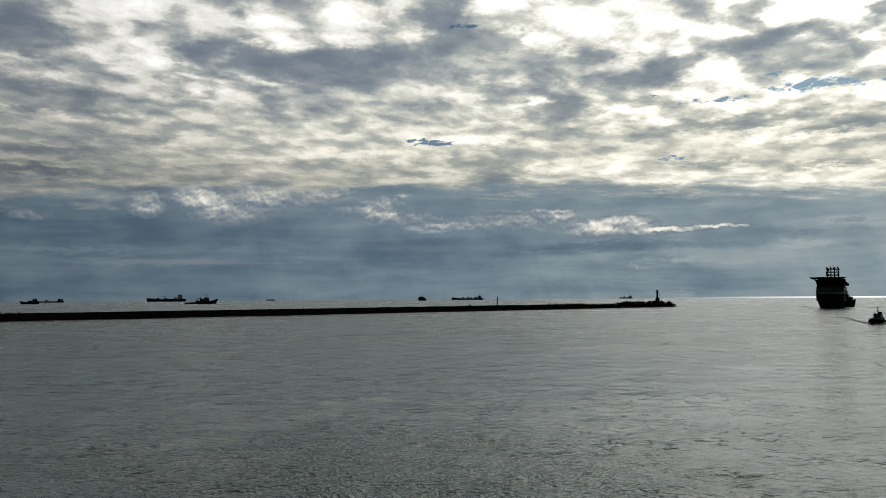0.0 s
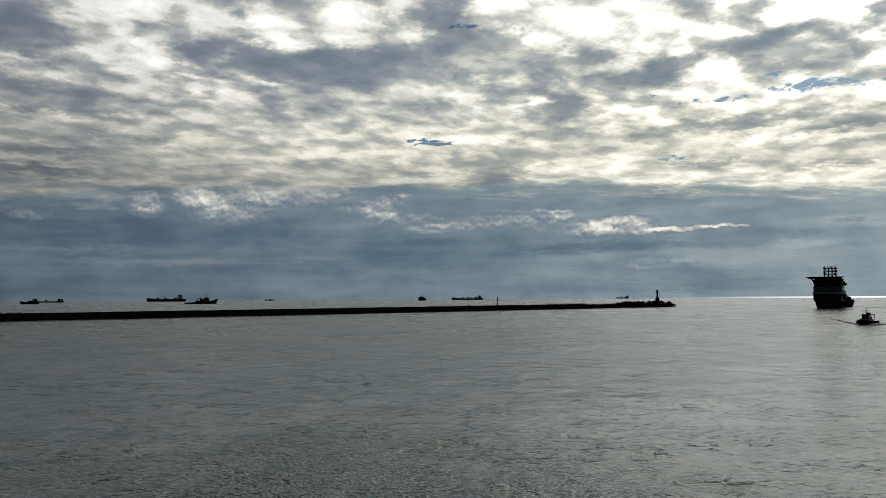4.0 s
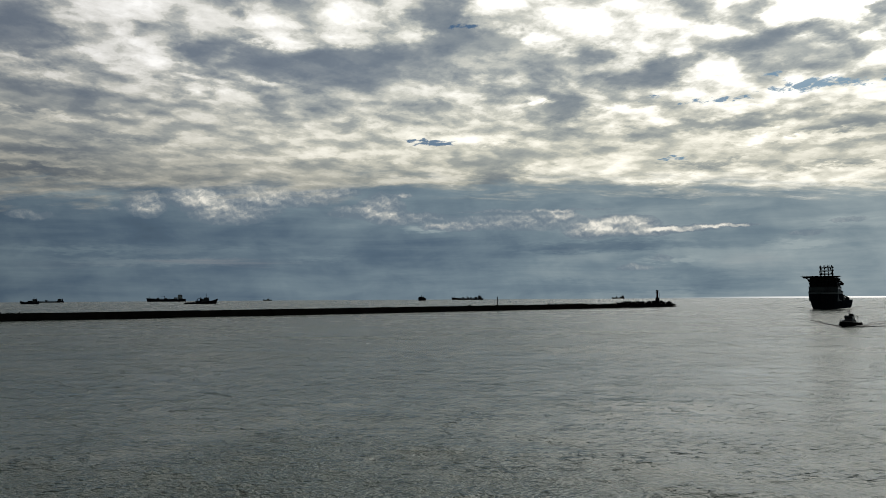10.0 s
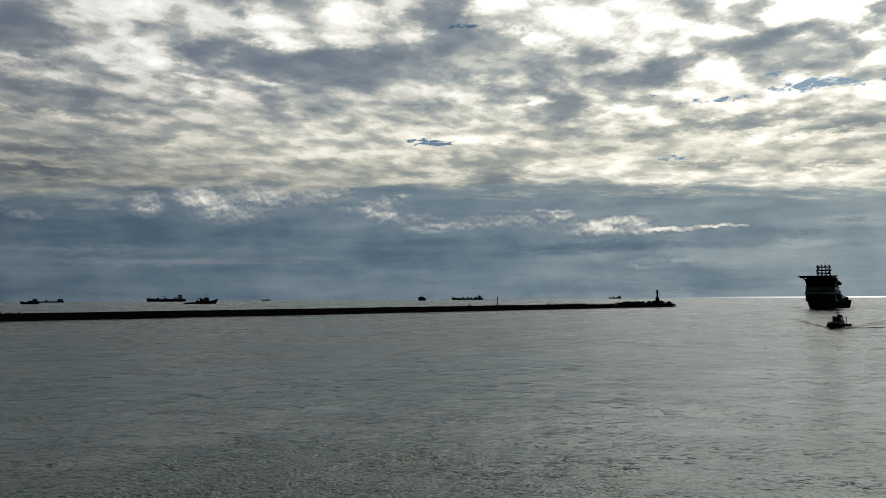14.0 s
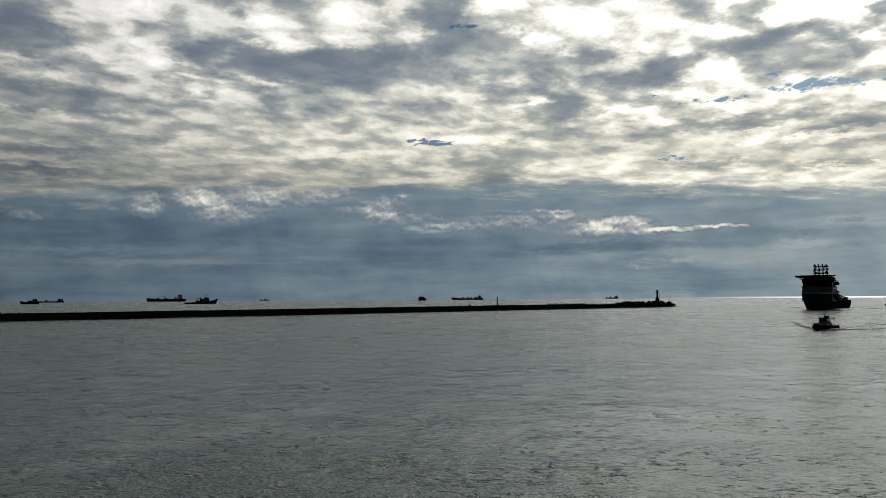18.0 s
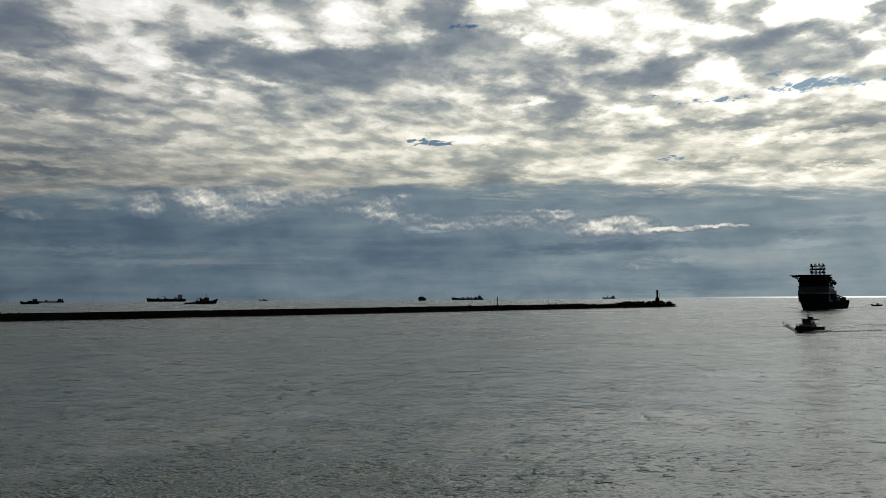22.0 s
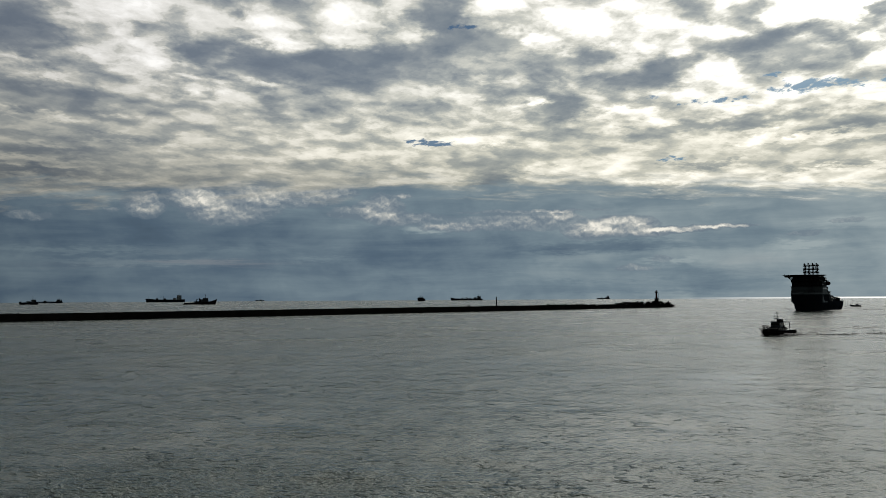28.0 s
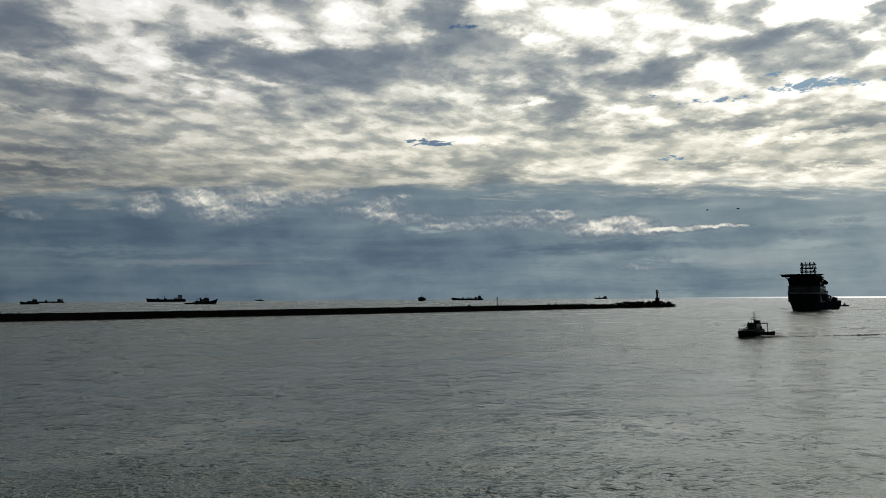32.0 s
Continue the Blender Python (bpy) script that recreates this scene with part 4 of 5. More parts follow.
def fishing_boat(label, length):
    t = thing("fishing_boat", label, "boat")
    L = length
    k = Lines(L, L * 0.28, L * 0.09, L * 0.075, L * 0.17, L * 0.05, 0.4, L * 0.08, 0.75, 1.8)
    part("hull", hull(k, 16), HULL_NAVY, t)
    part("bulwark", bulwark(k, 0.05, 1.0, L * 0.035, 0.1), HULL_NAVY, t)
    z = deck_height(k, 0.4)
    h = part("wheelhouse", box(-L * 0.22, L * 0.02, -L * 0.09, L * 0.09, z, z + L * 0.15, 0.08), HOUSE_WHITE, t)
    windows(h, L * 0.02, [-L * 0.055, 0, L * 0.055], z + L * 0.11, L * 0.04, L * 0.035)
    part("wheelhouse_roof", box(-L * 0.24, L * 0.05, -L * 0.10, L * 0.10, z + L * 0.15, z + L * 0.165), HOUSE_WHITE, h)
    part("mast", rod((-L * 0.1, 0, z + L * 0.16), (-L * 0.1, 0, z + L * 0.3), L * 0.007, L * 0.004), MAST_GREY, t)
    part("outrigger_pole", rod((L * 0.2, L * 0.06, z), (L * 0.62, L * 0.1, z + L * 0.14), L * 0.008, L * 0.005), MAST_GREY, t)
    part("stern_frame", box(-L * 0.44, -L * 0.42, -L * 0.09, L * 0.09, z, z + L * 0.09), STEEL_DARK, t)
    return t


launch = fishing_boat("small fishing boat coming in behind the offshore vessel", 14.5)
skiff = fishing_boat("tiny low boat crossing far out near the horizon", 43)
place(launch, 440, 750, 160)
skiff.scale = (1.0, 1.0, 0.8)
place(skiff, -855, 3400, 180)

# ---------------------------------------------------------------- offshore vessel coming in
def build_vessel():
    t = thing("offshore_vessel", "big dark offshore vessel with forward helideck, steaming in bow first", "ship")
    k = Lines(96, 22.4, 5.5, 6.0, 12.4, 6, 0.22, 5.0, 0.95, 3.4, 0.66, 0.36)
    part("hull", hull(k, 40), HULL_NAVY, t, "dark navy flared hull")
    part("forecastle_bulwark", bulwark(k, 0.72, 1.0, 1.2, 0.25, 26), HOUSE_PALE, t, "pale grey bulwark round the bow")
    part("after_bulwark", bulwark(k, 0.02, 0.62, 1.3, 0.3, 26), HULL_NAVY, t)
    for side in (-1, 1):
        a = part("anchor_pocket", box(39, 41, side * 6.6 - 0.7, side * 6.6 + 0.7, 7.2, 9.0, 0.2), STEEL_DARK, t)
        part("anchor", rod((41.1, side * 6.9, 6.2), (40.6, side * 6.6, 8.4), 0.3, 0.22), STEEL_DARK, a)
    # forecastle house standing in the bow
    base = 11.4
    fc = part("forecastle_house", box(20, 37.5, -10.5, 10.5, base - 5, base + 3.6, 0.3), HOUSE_PALE, t, "pale grey forecastle house")
    for i in range(10):
        y = -9.2 + 18.4 * i / 9
        part("stiffener", box(37.5, 37.62, y - 0.07, y + 0.07, base, base + 3.4), HOUSE_GREY, fc)
    z = base + 3.6
    for i, (x0, x1, half) in enumerate(((20.5, 36.5, 10.4), (21, 35.5, 10.0))):
        d = part("accommodation_deck", box(x0, x1, -half, half, z, z + 3.1, 0.2, rake=0.25), HOUSE_PALE if i == 0 else HOUSE_GREY, t)
        part("deck_edge", box(x0 - 0.5, x1 + 0.6, -half - 0.3, half + 0.3, z + 3.1, z + 3.3), HOUSE_GREY, d)
        if i:
            windows(d, x1 - 0.05, [-half + 1.4 + (2 * half - 2.8) * j / 7 for j in range(8)], z + 1.7, 1.0, 0.9, depth=0.2)
        windows(d, half, [x0 + 2 + (x1 - x0 - 4) * j / 4 for j in range(5)], z + 1.7, 1.0, 0.8, "y")
        z += 3.3
    # wheelhouse under the helideck
    b = part("wheelhouse", box(22, 34.5, -9.4, 9.4, z, z + 3.2, 0.2, rake=-0.7), HOUSE_GREY, t, "wheelhouse with a band of windows")
    windows(b, 34.9, [-8.3 + 1.66 * j for j in range(11)], z + 1.85, 1.35, 1.2, depth=0.35)
    windows(b, 9.4, [23.5 + 2.0 * j for j in range(6)], z + 1.85, 1.6, 1.2, "y")
    for side in (-1, 1):
        w = part("bridge_wing", box(25, 31, min(side * 9.4, side * 11.2), max(side * 9.4, side * 11.2), z + 0.2, z + 2.9, 0.15), HOUSE_GREY, t)
        windows(w, side * 11.2, [26.2, 28.0, 29.8], z + 1.8, 1.4, 1.0, "y")
    roof = z + 3.2
    part("wheelhouse_roof", box(21.5, 36, -10.0, 10.0, roof, roof + 0.25, 0.05), HOUSE_GREY, t)
    # helideck, an octagon set off to one side, on braces
    cx, cy, hz = 35.0, -1.6, roof + 0.75
    ring = [(cx + 13.4 * math.cos(radians(22.5 + 45 * i)), cy + 13.4 * math.sin(radians(22.5 + 45 * i))) for i in range(8)]
    h = part("helideck", slab(ring, hz, hz + 0.55), STEEL_DARK, t, "octagonal helicopter deck")
    net = [(cx + 15.0 * math.cos(radians(22.5 + 45 * i)), cy + 15.0 * math.sin(radians(22.5 + 45 * i))) for i in range(8)]
    for i in range(8):
        j = (i + 1) % 8
        bm = bmesh.new()
        v = [bm.verts.new((*p, q)) for p, q in ((ring[i], hz + 0.3), (ring[j], hz + 0.3), (net[j], hz + 0.75), (net[i], hz + 0.75))]
        u = [bm.verts.new(a.co + Vector((0, 0, 0.12))) for a in v]
        bm.faces.new(v[::-1]), bm.faces.new(u)
        for a in range(4):
            bm.faces.new((v[a], v[(a + 1) % 4], u[(a + 1) % 4], u[a]))
        part("safety_net", bm, STEEL_DARK, h)
    for i in range(9):
        y = cy - 11 + 22 * i / 8
        part("deck_girder", box(cx - 10, cx + 10, y - 0.15, y + 0.15, hz - 0.75, hz), STEEL_DARK, h)
    for y in (-9.5, -4, 4, 9):
        part("strut", rod((35.2, y, z + 0.2), (43, y - 1.5, hz - 0.5), 0.28), STEEL_DARK, h)
        part("strut", rod((35.5, y, z - 3), (41, y - 0.5, hz - 0.6), 0.22), STEEL_DARK, h)
    for p in ((41, -13.6), (27, -12.8), (45, 4.4), (39, 8.0)):
        part("deck_lamp_post", rod((p[0], p[1], hz + 0.4), (p[0], p[1], hz + 1.7), 0.09), STEEL_DARK, h)
    # mast frame: two pairs of legs with three platforms full of aerials
    mz = roof + 0.25
    mx = 8.5
    m = part("mast_base", box(mx + 14, mx + 20, -5.2, 5.2, mz, mz + 2.2, 0.2), HOUSE_GREY, t)
    legs = [(x, y) for x in (mx + 15.2, mx + 18.8) for y in (-4.6, -1.8, 1.0, 3.8)]
    for x, y in legs:
        part("mast_leg", rod((x, y, mz + 2.0), (x, y * 0.96, mz + 9.4), 0.24, 0.2), MAST_GREY, m)
    for y, z0 in ((-5.0, 4.1), (4.2, 4.1), (-3.4, 6.4), (2.9, 6.4), (-4.4, 8.7), (-1.6, 8.7), (1.2, 8.7), (3.6, 8.7)):
        lamp = part("mast_lamp", turned([(0.12, mz + z0), (0.12, mz + z0 + 0.7), (0.42, mz + z0 + 0.75), (0.42, mz + z0 + 1.35), (0.1, mz + z0 + 1.5)], 8, centre=(mx + 19.0, y)), MAST_GREY, m)
    for zz in (3.5, 5.8, 8.1):
        pl = part("mast_platform", box(mx + 14.6, mx + 19.4, -5.4, 4.6, mz + zz, mz + zz + 0.6, 0.05), MAST_GREY, m)
        for y in (-5.3, 4.5):
            part("platform_rail", rod((mx + 14.8, y, mz + zz + 1.0), (mx + 19.2, y, mz + zz + 1.0), 0.05), MAST_GREY, pl)
        for x in (mx + 14.7, mx + 19.3):
            part("platform_rail", rod((x, -5.3, mz + zz + 1.0), (x, 4.5, mz + zz + 1.0), 0.05), MAST_GREY, pl)
            for y in (-5.3, -3.0, -0.6, 1.9, 4.5):
                part("rail_post", rod((x, y, mz + zz), (x, y, mz + zz + 1.0), 0.05), MAST_GREY, pl)
    for x, y, zz, r in ((17, -4.6, 9.3, 0.8), (18.5, 3.9, 9.2, 0.6), (18.8, -3.8, 4.6, 0.6), (18.6, 3.2, 4.6, 0.6), (15, 0.2, 9.3, 0.5), (18.5, -4.6, 6.9, 0.5), (17, 4.2, 6.9, 0.5)):
        part("radome", turned([(r * 0.5, mz + zz - r * 0.8), (r * 0.95, mz + zz - r * 0.4), (r, mz + zz), (r * 0.8, mz + zz + r * 0.6), (r * 0.3, mz + zz + r * 0.95)], 12, centre=(mx + x, y)), HOUSE_WHITE, m)
    for y, zz in ((-2.6, 11.2), (0.4, 11.8), (2.0, 10.8), (-0.8, 10.6)):
        part("aerial", rod((mx + 17, y, mz + 8.4), (mx + 17, y, mz + zz), 0.09, 0.04, 5), MAST_GREY, m)
    for y, zz in ((-1.8, 4.4), (1.6, 6.7)):
        part("radar_scanner", box(mx + 19.6, mx + 20.0, y - 1.5, y + 1.5, mz + zz, mz + zz + 0.35), MAST_GREY, m)
    m.location = (0, 1.7, -1.0 - 0.12 * mz)
    m.scale = (1.0, 1.0, 1.12)
    # lifeboats abaft the bridge, then houses stepping down to the working deck
    for side in (-1, 1):
        for x in (15.0,):
            d = part("davit", rod((x, side * 8.5, 17.5), (x, side * 10.6, 22.6), 0.35), STEEL_DARK, t)
            part("davit_arm", rod((x + 5, side * 8.5, 17.5), (x + 5, side * 10.6, 22.6), 0.35), STEEL_DARK, d)
            bm = turned([(0.2, -3.6), (1.0, -3.0), (1.35, -1.2), (1.4, 1.2), (1.1, 2.8), (0.3, 3.7)], 12)
            lb = part("lifeboat", bm, ORANGE, t, "dull dark orange enclosed lifeboat in its davits")
            lb.matrix_basis = Matrix.Translation((x + 2.5, side * 10.9, 20.4)) @ Matrix.Rotation(radians(90), 4, "Y")
    for x0, x1, half, top in ((12, 20.5, 9.8, 17.6), (4, 12, 9.9, 14.4), (-3, 4, 10.0, 11.4), (-9, -3, 9.6, 9.0)):
        h2 = part("stepped_house", box(x0, x1 + 0.6, -half, half, 5.6, top, 0.25, rake=-0.3), HOUSE_GREY, t)
        part("deck_edge", box(x0 - 0.6, x1 + 0.3, -half - 0.3, half + 0.3, top, top + 0.2), HOUSE_GREY, h2)
        windows(h2, half, [x0 + 1.5 + (x1 - x0 - 3) * j / 2 for j in range(3)], top - 1.4, 0.9, 0.8, "y")
    for side in (-1, 1):
        f = part("funnel", box(13, 17, side * 4.5 - 1.3, side * 4.5 + 1.3, 17.6, 23.5, 0.3, taper=0.3), HOUSE_GREY, t)
        part("exhaust_pipe", rod((15, side * 4.5, 23.5), (14, side * 4.5, 25.0), 0.5), STEEL_DARK, f)
    # after deck: crane, reels, containers
    c = part("deck_crane", rod((-16, 7.2, 6), (-16, 7.2, 10.6), 1.2, 1.0, 12), STEEL_DARK, t)
    part("crane_cab", box(-17.5, -14.5, 5.8, 8.6, 8.8, 11.0, 0.2), STEEL_DARK, c)
    part("jib", rod((-16, 7.2, 10.2), (-40, 7.6, 9.6), 0.6, 0.4), STEEL_DARK, c)
    for x, y, l, hgt in ((-25, 3, 6, 4.2), (-33, 5.5, 5, 3.0), (-38, 1, 6, 3.4), (-22, -5, 6, 3.0), (-42, 7.6, 3, 3.6), (-34, -4, 6, 2.8)):
        part("deck_container", box(x - l / 2, x + l / 2, y - 1.25, y + 1.25, 6.0, 6.0 + hgt, 0.1), random.Random(x).choice((HOUSE_GREY, STEEL_DARK, HULL_NAVY)), t)
    part("stern_roller_frame", box(-46.5, -45.3, -8, 8, 5.5, 9.2, 0.2), STEEL_DARK, t)
    return t


vessel = build_vessel()

# ---------------------------------------------------------------- harbour workboat
def build_workboat():
    t = thing("workboat", "black harbour workboat with pale wheelhouse, heading in with a bow wave", "boat")
    k = Lines(17.0, 5.0, 1.3, 1.15, 1.95, 1.0, 0.36, 1.1, 0.85, 2.1)
    part("hull", hull(k, 30), HULL_BLACK, t, "black steel hull")
    part("bulwark", bulwark(k, 0.02, 1.0, 0.35, 0.09, 34), HULL_BLACK, t)
    for side in (-1, 1):
        bm = bmesh.new()
        pts = [side_point(k, 0.02 + 0.975 * i / 26, 0.9, side) + Vector((0, side * 0.08, 0)) for i in range(27)]
        for a, b in zip(pts, pts[1:]):
            rod(a, b, 0.14, n=7, bm=bm)
        part("rubbing_strake", bm, RUBBER, t)
        for i in range(7):
            p = side_point(k, 0.12 + 0.11 * i, 0.82, side) + Vector((0, side * 0.16, 0))
            bm = bmesh.new()
            for a in range(10):
                u, v = a * math.pi / 5, (a + 1) * math.pi / 5
                rod(p + Vector((0.32 * math.cos(u), 0, 0.32 * math.sin(u))), p + Vector((0.32 * math.cos(v), 0, 0.32 * math.sin(v))), 0.12, n=6, bm=bm)
            part("tyre_fender", bm, RUBBER, t)
    part("bow_fender", rod((8.3, -0.9, 1.65), (8.3, 0.9, 1.65), 0.36, n=10), RUBBER, t)
    zd = 1.15
    low = part("deckhouse", box(-2.4, 4.2, -1.7, 1.7, zd, zd + 1.3, 0.1, rake=0.35), HOUSE_GREY, t, "low grey deckhouse")
    for side in (-1, 1):
        windows(low, side * 1.7, [-1.2, 0.2, 1.6, 3.0], zd + 0.8, 0.6, 0.45, "y", 0.03)
    part("deckhouse_band", box(3.8, 4.08, -1.6, 1.6, zd + 0.8, zd + 1.15, 0.04), HOUSE_BRIGHT, low, "white painted front")
    top = zd + 1.3
    wh = part("wheelhouse", box(-1.5, 1.6, -1.35, 1.35, top, top + 1.55, 0.1, rake=-0.15), HOUSE_PALE, t, "pale wheelhouse with windows all round")
    windows(wh, 1.68, [-0.96, -0.32, 0.32, 0.96], top + 1.0, 0.5, 0.7, depth=0.07)
    for side in (-1, 1):
        windows(wh, side * 1.35, [-0.95, 0.05, 1.05], top + 1.0, 0.8, 0.75, "y", 0.03)
    part("wheelhouse_roof", box(-1.7, 1.9, -1.5, 1.5, top + 1.55, top + 1.7, 0.05), HOUSE_GREY, wh)
    roof = top + 1.7
    part("searchlight", turned([(0.12, roof), (0.12, roof + 0.3), (0.28, roof + 0.35), (0.28, roof + 0.8), (0.12, roof + 0.85)], 10, centre=(1.4, 0.8)), STEEL_DARK, wh)
    part("horn", rod((1.2, -0.9, roof + 0.15), (1.8, -0.9, roof + 0.2), 0.07, 0.16), STEEL_DARK, wh)
    part("roof_locker", box(-1.2, 0.1, 0.1, 1.2, roof, roof + 0.75, 0.06), STEEL_DARK, wh)
    m = part("mast", rod((0.2, 0, roof), (0.1, 0, 7.0), 0.17, 0.09), MAST_GREY, t)
    part("whip_aerial", rod((0.1, 0, 6.9), (0.1, 0, 7.8), 0.035, 0.02, 5), MAST_GREY, m)
    part("yard", rod((0.15, -0.95, roof + 1.5), (0.15, 0.95, roof + 1.5), 0.05), MAST_GREY, m)
    part("yard", rod((0.15, -0.5, roof + 2.5), (0.15, 0.5, roof + 2.5), 0.045), MAST_GREY, m)
    part("radar_scanner", box(0.35, 0.6, -0.9, 0.9, roof + 0.95, roof + 1.15, 0.03), HOUSE_WHITE, m)
    for side in (-1, 1):
        part("stay", rod((0.1, 0, roof + 2.6), (-4.6, side * 1.4, roof - 0.1), 0.025, n=5), STEEL_DARK, m)
    part("lamp", turned([(0.11, 6.8), (0.15, 6.9), (0.08, 7.2)], 8, centre=(0.35, 0)), LAMP_GLASS, m)
    part("aerial", rod((-0.9, -1.3, roof), (-1.0, -1.3, roof + 2.6), 0.03, 0.015, 5), STEEL_DARK, m)
    part("funnel", box(-2.2, -1.3, -0.45, 0.55, top, roof + 0.7, 0.1, taper=0.06), STEEL_DARK, t)
    # open frame behind the wheelhouse
    for side in (-1, 1):
        f = part("gantry_post", box(-5.0, -4.75, side * 1.6 - 0.08, side * 1.6 + 0.08, zd - 0.1, roof - 0.1, 0.03), STEEL_DARK, t)
        part("gantry_rail", box(-4.9, -1.3, side * 1.6 - 0.1, side * 1.6 + 0.1, roof - 0.3, roof - 0.1, 0.03), STEEL_DARK, f)
    part("gantry_beam", box(-5.02, -4.72, -1.72, 1.72, roof - 0.32, roof - 0.08, 0.03), STEEL_DARK, t)
    part("towing_post", rod((-5.9, 0, zd - 0.2), (-5.9, 0, zd + 0.95), 0.18), STEEL_DARK, t)
    part("towing_bar", rod((-5.9, -0.6, zd + 0.7), (-5.9, 0.6, zd + 0.7), 0.1), STEEL_DARK, t)
    part("engine_hatch", box(-4.3, -3.0, -0.8, 0.8, zd - 0.1, zd + 0.5, 0.06), STEEL_DARK, t)
    part("rope_coil", turned([(0.2, zd), (0.5, zd + 0.02), (0.5, zd + 0.25), (0.2, zd + 0.28)], 12, centre=(-7.0, 1.0)), RUBBER, t)
    part("anchor_winch", rod((6.1, -0.45, 1.85), (6.1, 0.45, 1.85), 0.28), STEEL_DARK, t)
    for side in (-1, 1):
        r = part("life_ring", turned([(0.22, -0.06), (0.4, -0.06), (0.4, 0.06), (0.22, 0.06)], 14), ORANGE, t, "orange life ring on the wheelhouse side")
        r.matrix_basis = Matrix.Translation((-1.0, side * 1.44, top + 0.35)) @ Matrix.Rotation(radians(90), 4, "X")
        # bow rail: posts and one bent top rail a side
        rail = []
        for i in range(9):
            p = side_point(k, 0.62 + 0.045 * i, 1.0, side)
            q = Vector((p.x - 0.1, p.y * 0.93, p.z + 0.25))
            part("bow_rail_post", rod(q, q + Vector((0, 0, 0.8)), 0.03, n=5), STEEL_DARK, t)
            rail.append(q + Vector((0, 0, 0.8)))
        bm = bmesh.new()
        for a, b in zip(rail, rail[1:]):
            rod(a, b, 0.03, n=5, bm=bm)
        part("bow_rail", bm, STEEL_DARK, t)
    return t


workboat = build_workboat()


def ridge(points, width, height, rnd, bm):
    """One low wave crest along a line of points."""
    rows = []
    n = len(points)
    for i, p in enumerate(points):
        a, b = points[max(0, i - 1)], points[min(n - 1, i + 1)]
        side = (b - a).cross(Vector((0, 0, 1))).normalized()
        f = math.sin(math.pi * min(1.0, (i + 0.3) / n * 1.05)) ** 0.5 * (0.82 + 0.18 * math.sin(i * 0.7 + rnd.uniform(-0.6, 0.6)))
        w = width * (0.6 + 0.4 * f)
        rows.append([bm.verts.new(p + side * w * u + Vector((0, 0, height * f * v - 0.06))) for u, v in ((-1, 0), (-0.45, 0.55), (-0.1, 1.0), (0.25, 0.75), (1, 0))])
    for a, b in zip(rows, rows[1:]):
        for i in range(4):
            bm.faces.new((a[i], a[i + 1], b[i + 1], b[i]))


def build_wake(name, label, length, spread, beam, bow, height):
    """Diverging bow waves and a churned track, moving with its boat."""
    t = thing(name, label, "wake")
    rnd = random.Random(11)
    for side in (-1, 1):
        for j in range(2):
            bm = bmesh.new()
            start = bow - j * beam * 2.2
            near = 0.15 if j == 0 else 0.10
            pts = [Vector((start - length * near * i / 40, side * (beam * 0.15 + spread * (i / 40) ** 0.92 * length * near + rnd.uniform(-0.12, 0.12) * beam * 0.3), 0)) for i in range(41)]
            ridge(pts, beam * (0.085 + 0.03 * j), height * (1 - 0.2 * j), rnd, bm)
            part("bow_wave", bm, WAKE, t, smooth=True)
        bm = bmesh.new()
        pts = [Vector((bow * (0.95 - 1.5 * i / 14), side * beam * (0.3 + 0.5 * (i / 14) ** 0.7 + rnd.uniform(-0.03, 0.03)), 0)) for i in range(15)]
        ridge(pts, beam * 0.2, height * 0.8, rnd, bm)
        part("side_wave", bm, WAKE, t, smooth=True)
        # farther out the bow wave falls apart into short steep crests
        bm = bmesh.new()
        small = min(beam, 7.5)
        for i in range(120 if beam < 10 else 150):
            f = 0.14 + 1.05 * rnd.random() ** 1.4
            c = Vector((bow - length * f, side * (beam * 0.15 + spread * length * f * rnd.gauss(1.0, 0.035)), 0))
            run = Vector((-1.0, side * (spread + rnd.uniform(-0.7, 0.5)), 0)).normalized() * small * rnd.uniform(0.15, 0.6)
            size = rnd.uniform(0.5, 1.1) * (1.25 - 0.6 * f)
            ridge([c + run * (k / 6 - 0.5) + Vector((0, rnd.uniform(-0.05, 0.05) * small, 0)) for k in range(7)], small * 0.085 * size, 0.05 + height * rnd.uniform(0.22, 0.52) * size, rnd, bm)
        part("broken_crests", bm, WAKE, t, smooth=True)
        bm = bmesh.new()
        pts = [Vector((bow + 0.2 - beam * 0.28 * i, side * (beam * 0.12 + beam * 0.09 * i + rnd.uniform(-0.05, 0.05)), 0.02)) for i in range(12)]
        ridge(pts, beam * 0.13, height * 1.5, rnd, bm)
        part("bow_foam", bm, FOAM, t, "white foam along the bow", smooth=True)
        bm = bmesh.new()
        pts = [Vector((-bow * 0.9 - length * i / 50, side * (beam * 0.3 + 0.02 * length * i / 50 + rnd.uniform(-0.1, 0.1) * beam), 0.0)) for i in range(51)]
        for a in range(0, 48, 6):
            ridge(pts[a:a + rnd.randint(4, 7)], beam * 0.2 * rnd.uniform(0.6, 1.1), height * rnd.uniform(0.3, 0.6), rnd, bm)
        part("wake_ridge", bm, WAKE, t, smooth=True)
    bm = bmesh.new()
    pts = [Vector((-bow * 0.9 - length * 0.5 * i / 40, rnd.uniform(-0.1, 0.1) * beam, 0.0)) for i in range(41)]
    ridge(pts, beam * 0.34, height * 0.22, rnd, bm)
    part("churned_track", bm, FOAM, t, "pale churned water astern", smooth=True)
    return t


boat_wake = build_wake("boat_wake", "spreading bow wave and churned wake of the workboat", 80, 0.43, 5.0, 8.3, 0.75)
vessel_wake = build_wake("vessel_wake", "low bow wave and wake of the offshore vessel", 120, 0.30, 20.0, 47, 0.9)


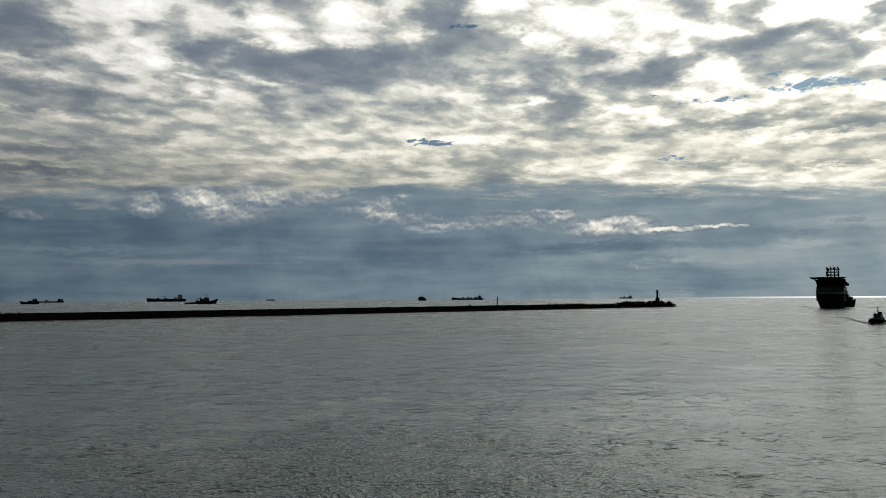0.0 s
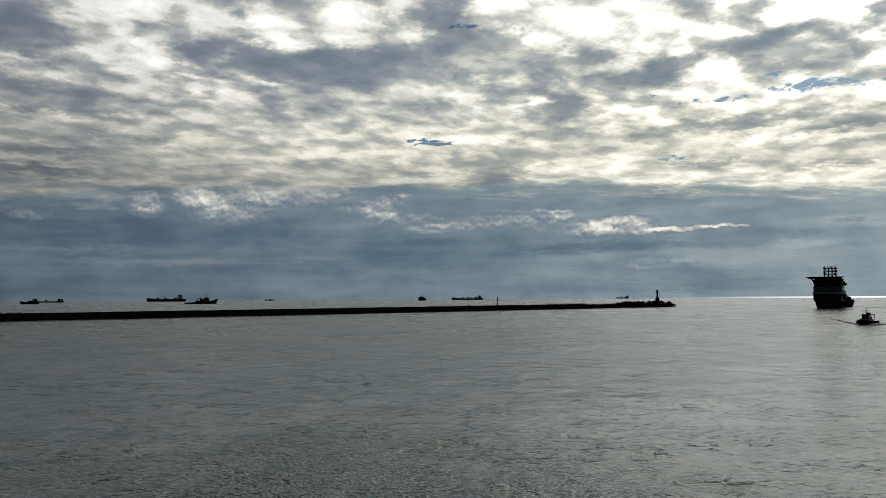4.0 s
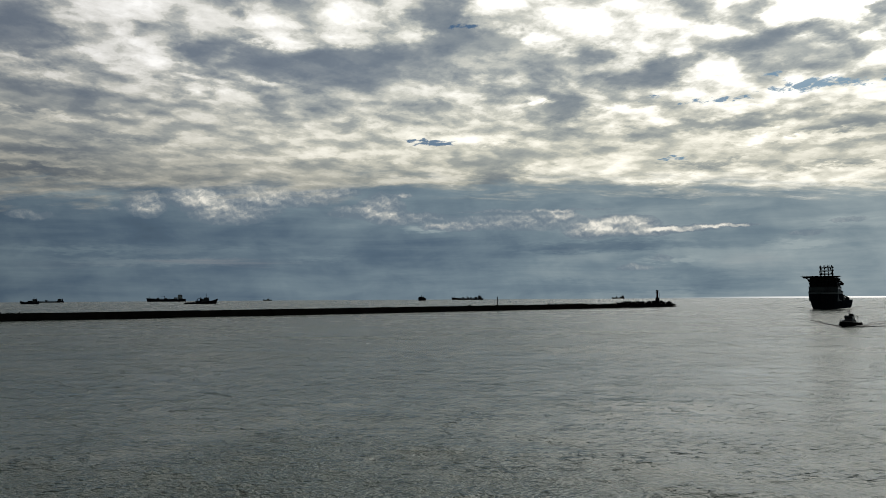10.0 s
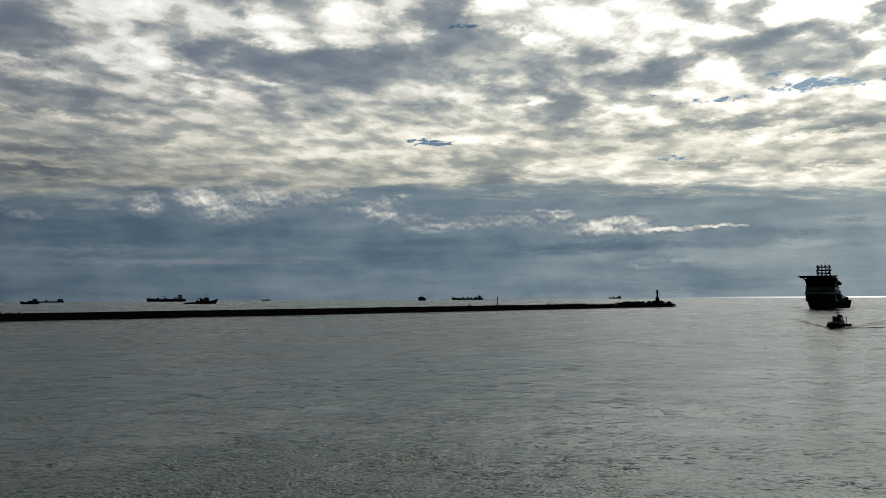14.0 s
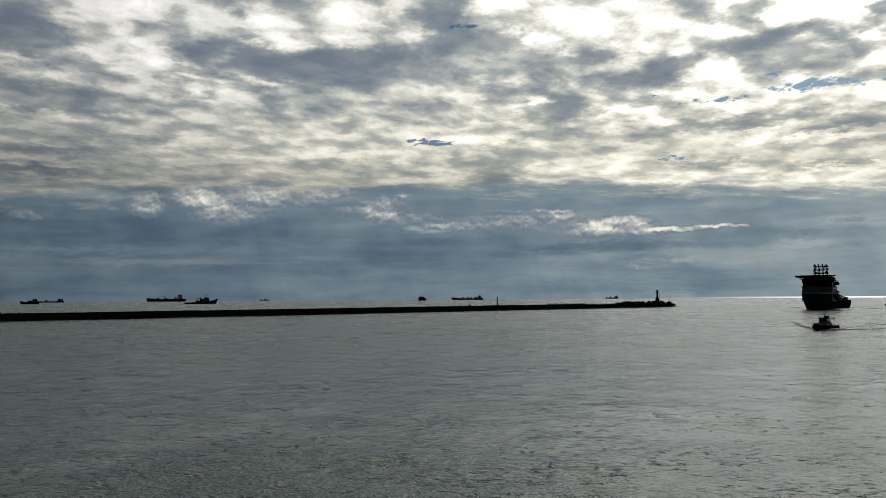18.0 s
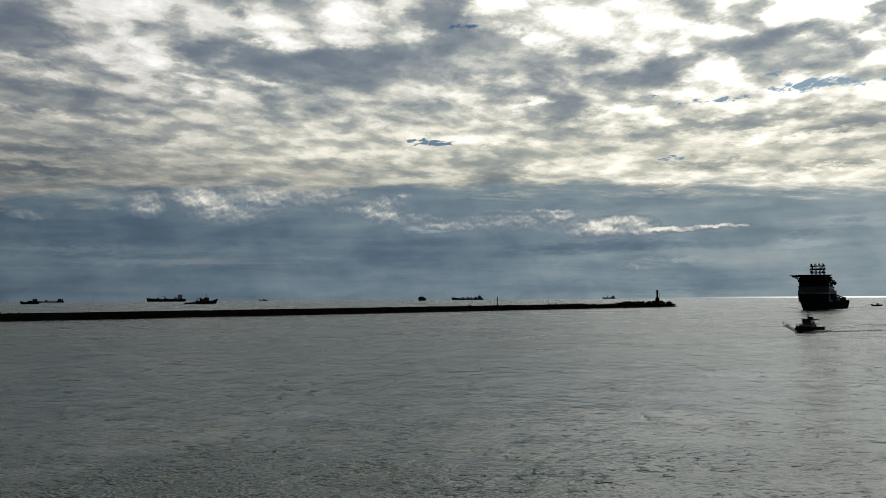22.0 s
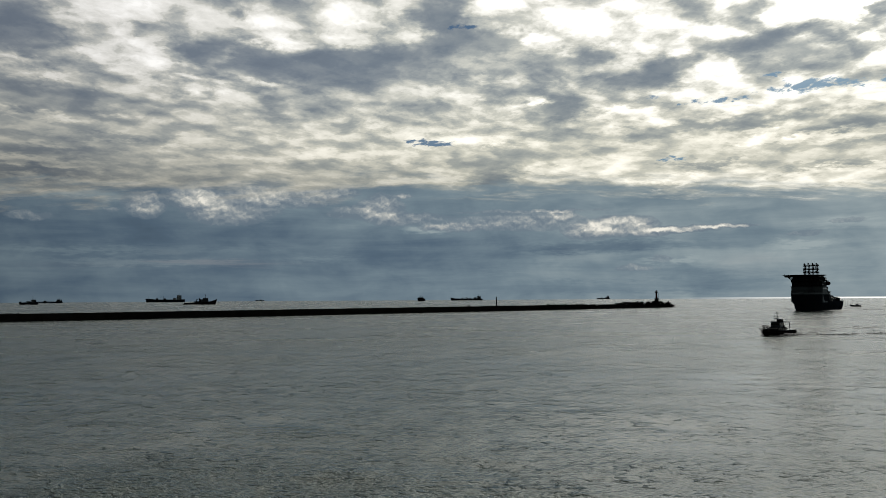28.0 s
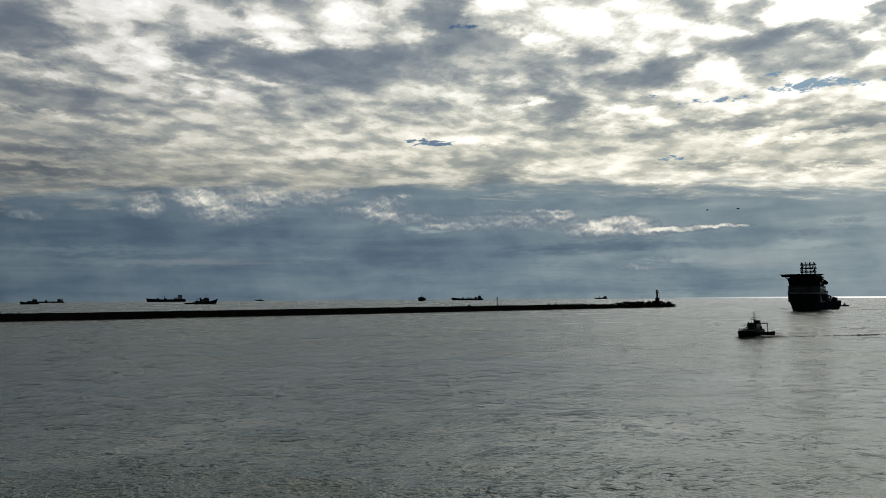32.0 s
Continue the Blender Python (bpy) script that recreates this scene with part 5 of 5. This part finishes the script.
def bird(label):
    t = thing("seagull", label, "bird")
    part("body", turned([(0.02, -0.28), (0.07, -0.15), (0.085, 0.0), (0.06, 0.15), (0.045, 0.2), (0.015, 0.3)], 8), FEATHER, t).rotation_euler.y = radians(90)
    for side in (-1, 1):
        bm = bmesh.new()
        top = [bm.verts.new(p) for p in ((0.12, side * 0.04, 0.03), (0.16, side * 0.35, 0.14), (0.0, side * 0.72, 0.08), (-0.06, side * 0.70, 0.08), (0.0, side * 0.34, 0.13), (-0.08, side * 0.04, 0.03))]
        bot = [bm.verts.new(v.co - Vector((0, 0, 0.02))) for v in top]
        bm.faces.new(top), bm.faces.new(bot[::-1])
        for i in range(6):
            j = (i + 1) % 6
            bm.faces.new((top[i], bot[i], bot[j], top[j]))
        part("wing", bm, FEATHER, t)
    part("tail", box(-0.4, -0.24, -0.06, 0.06, -0.01, 0.015), FEATHER, t)
    return t



gull = bird("dark seagull gliding past high over the water")
gull_two = bird("second dark seagull following the first")
gull_low = bird("lone dark seagull flying up from behind the breakwater")
for one in (gull, gull_two):
    tagged(one, group="seagulls passing")
gull.scale = gull_two.scale = (0.6, 0.6, 0.6)


def build_buoy():
    t = thing("navigation_buoy", "small dark navigation buoy far out at sea", "buoy")
    part("float", turned([(1.2, -0.8), (1.9, -0.2), (1.9, 0.6), (1.0, 1.0)], 14), STEEL_DARK, t)
    bm = bmesh.new()
    for i in range(4):
        a = i * math.pi / 2
        rod((0.9 * math.cos(a), 0.9 * math.sin(a), 0.9), (0.3 * math.cos(a), 0.3 * math.sin(a), 4.2), 0.12, n=6, bm=bm)
    part("cage", bm, STEEL_DARK, t)
    part("topmark", turned([(0.1, 4.1), (0.7, 4.3), (0.7, 4.9), (0.1, 5.2)], 10), STEEL_DARK, t)
    return t


place(build_buoy(), 722, 2600, 0)

# ---------------------------------------------------------------- what moves
def along(rows, back=0.0):
    """Rows (seconds, x, y) of a boat's bow or middle to poses that face its way; back: metres from that point to the origin."""
    out = []
    for i, (t, x, y) in enumerate(rows):
        a, b = rows[max(0, i - 1)], rows[min(len(rows) - 1, i + 1)]
        h = math.degrees(math.atan2(b[2] - a[2], b[1] - a[1]))
        out.append((t, pose(x - back * math.cos(radians(h)), y - back * math.sin(radians(h)), 0, 0, 0, h)))
    return out


def motions():
    vessel_rows = along([(0, 341.7, 606.2), (4, 331.4, 592.2), (8, 321.6, 579.0), (12, 312.0, 566.4), (16, 302.7, 554.3), (20, 293.6, 543.0), (24, 284.6, 532.0), (28, 276.1, 521.5), (32, 268.0, 511.3)], 48.8)
    vessel.scale = vessel_wake.scale = (1.06, 1.06, 1.06)
    walk(vessel, vessel_rows)
    walk(vessel_wake, vessel_rows)
    boat_rows = along([(0, 178.5, 283.3), (4, 167.6, 273.4), (8, 156.6, 262.6), (12, 145.7, 251.3), (16, 134.6, 240.0), (20, 123.2, 228.7), (24, 111.3, 217.6), (28, 99.4, 206.9), (32, 87.3, 196.4)], 4.0)
    walk(boat_wake, boat_rows)
    walk(workboat, boat_rows)
    walk(coaster, along([(0, 935, 3500), (32, 808, 3500)]))
    walk(skiff, along([(0, -855.5, 3400), (32, -914.5, 3400)]))
    launch.scale = (0.70, 0.85, 0.85)
    walk(launch, along([(0, 518.7, 706), (19, 473.2, 729.6), (23, 461.8, 735.3), (28, 448.4, 742.0), (32, 436.8, 746.9)]))
    walk(gull, [(0, pose(526.8, 78.0, 22.00, 0, 0, 180)), (16, pose(280.4, 78.0, 22.00, 0, 0, 180)), (32, pose(34.0, 78.0, 22.00, 0, 0, 180))])
    walk(gull_two, [(0, pose(494.8, 82.0, 22.37, 0, 0, 180)), (16, pose(263.4, 82.0, 22.37, 0, 0, 180)), (32, pose(32.0, 82.0, 22.37, 0, 0, 180))])
    walk(gull_low, [(0, pose(-330, 470, 2.2, 0, 0, 160)), (18.9, pose(-194, 449, 2.2, 0, 0, 160)), (19.5, pose(-193, 449.5, 6.5, 0, -50, 160)), (20, pose(-192.8, 450, 20.4, 0, 0, 160)),
                    (20.5, pose(-195, 451, 6.5, 0, 50, 160)), (21.1, pose(-198, 453, 2.2, 0, 0, 160)), (32, pose(-280, 480, 2.2, 0, 0, 160))])
    walk(sea, [(0, pose(0, 0, 0)), (32, pose(-11, -14, 0))])


motions()
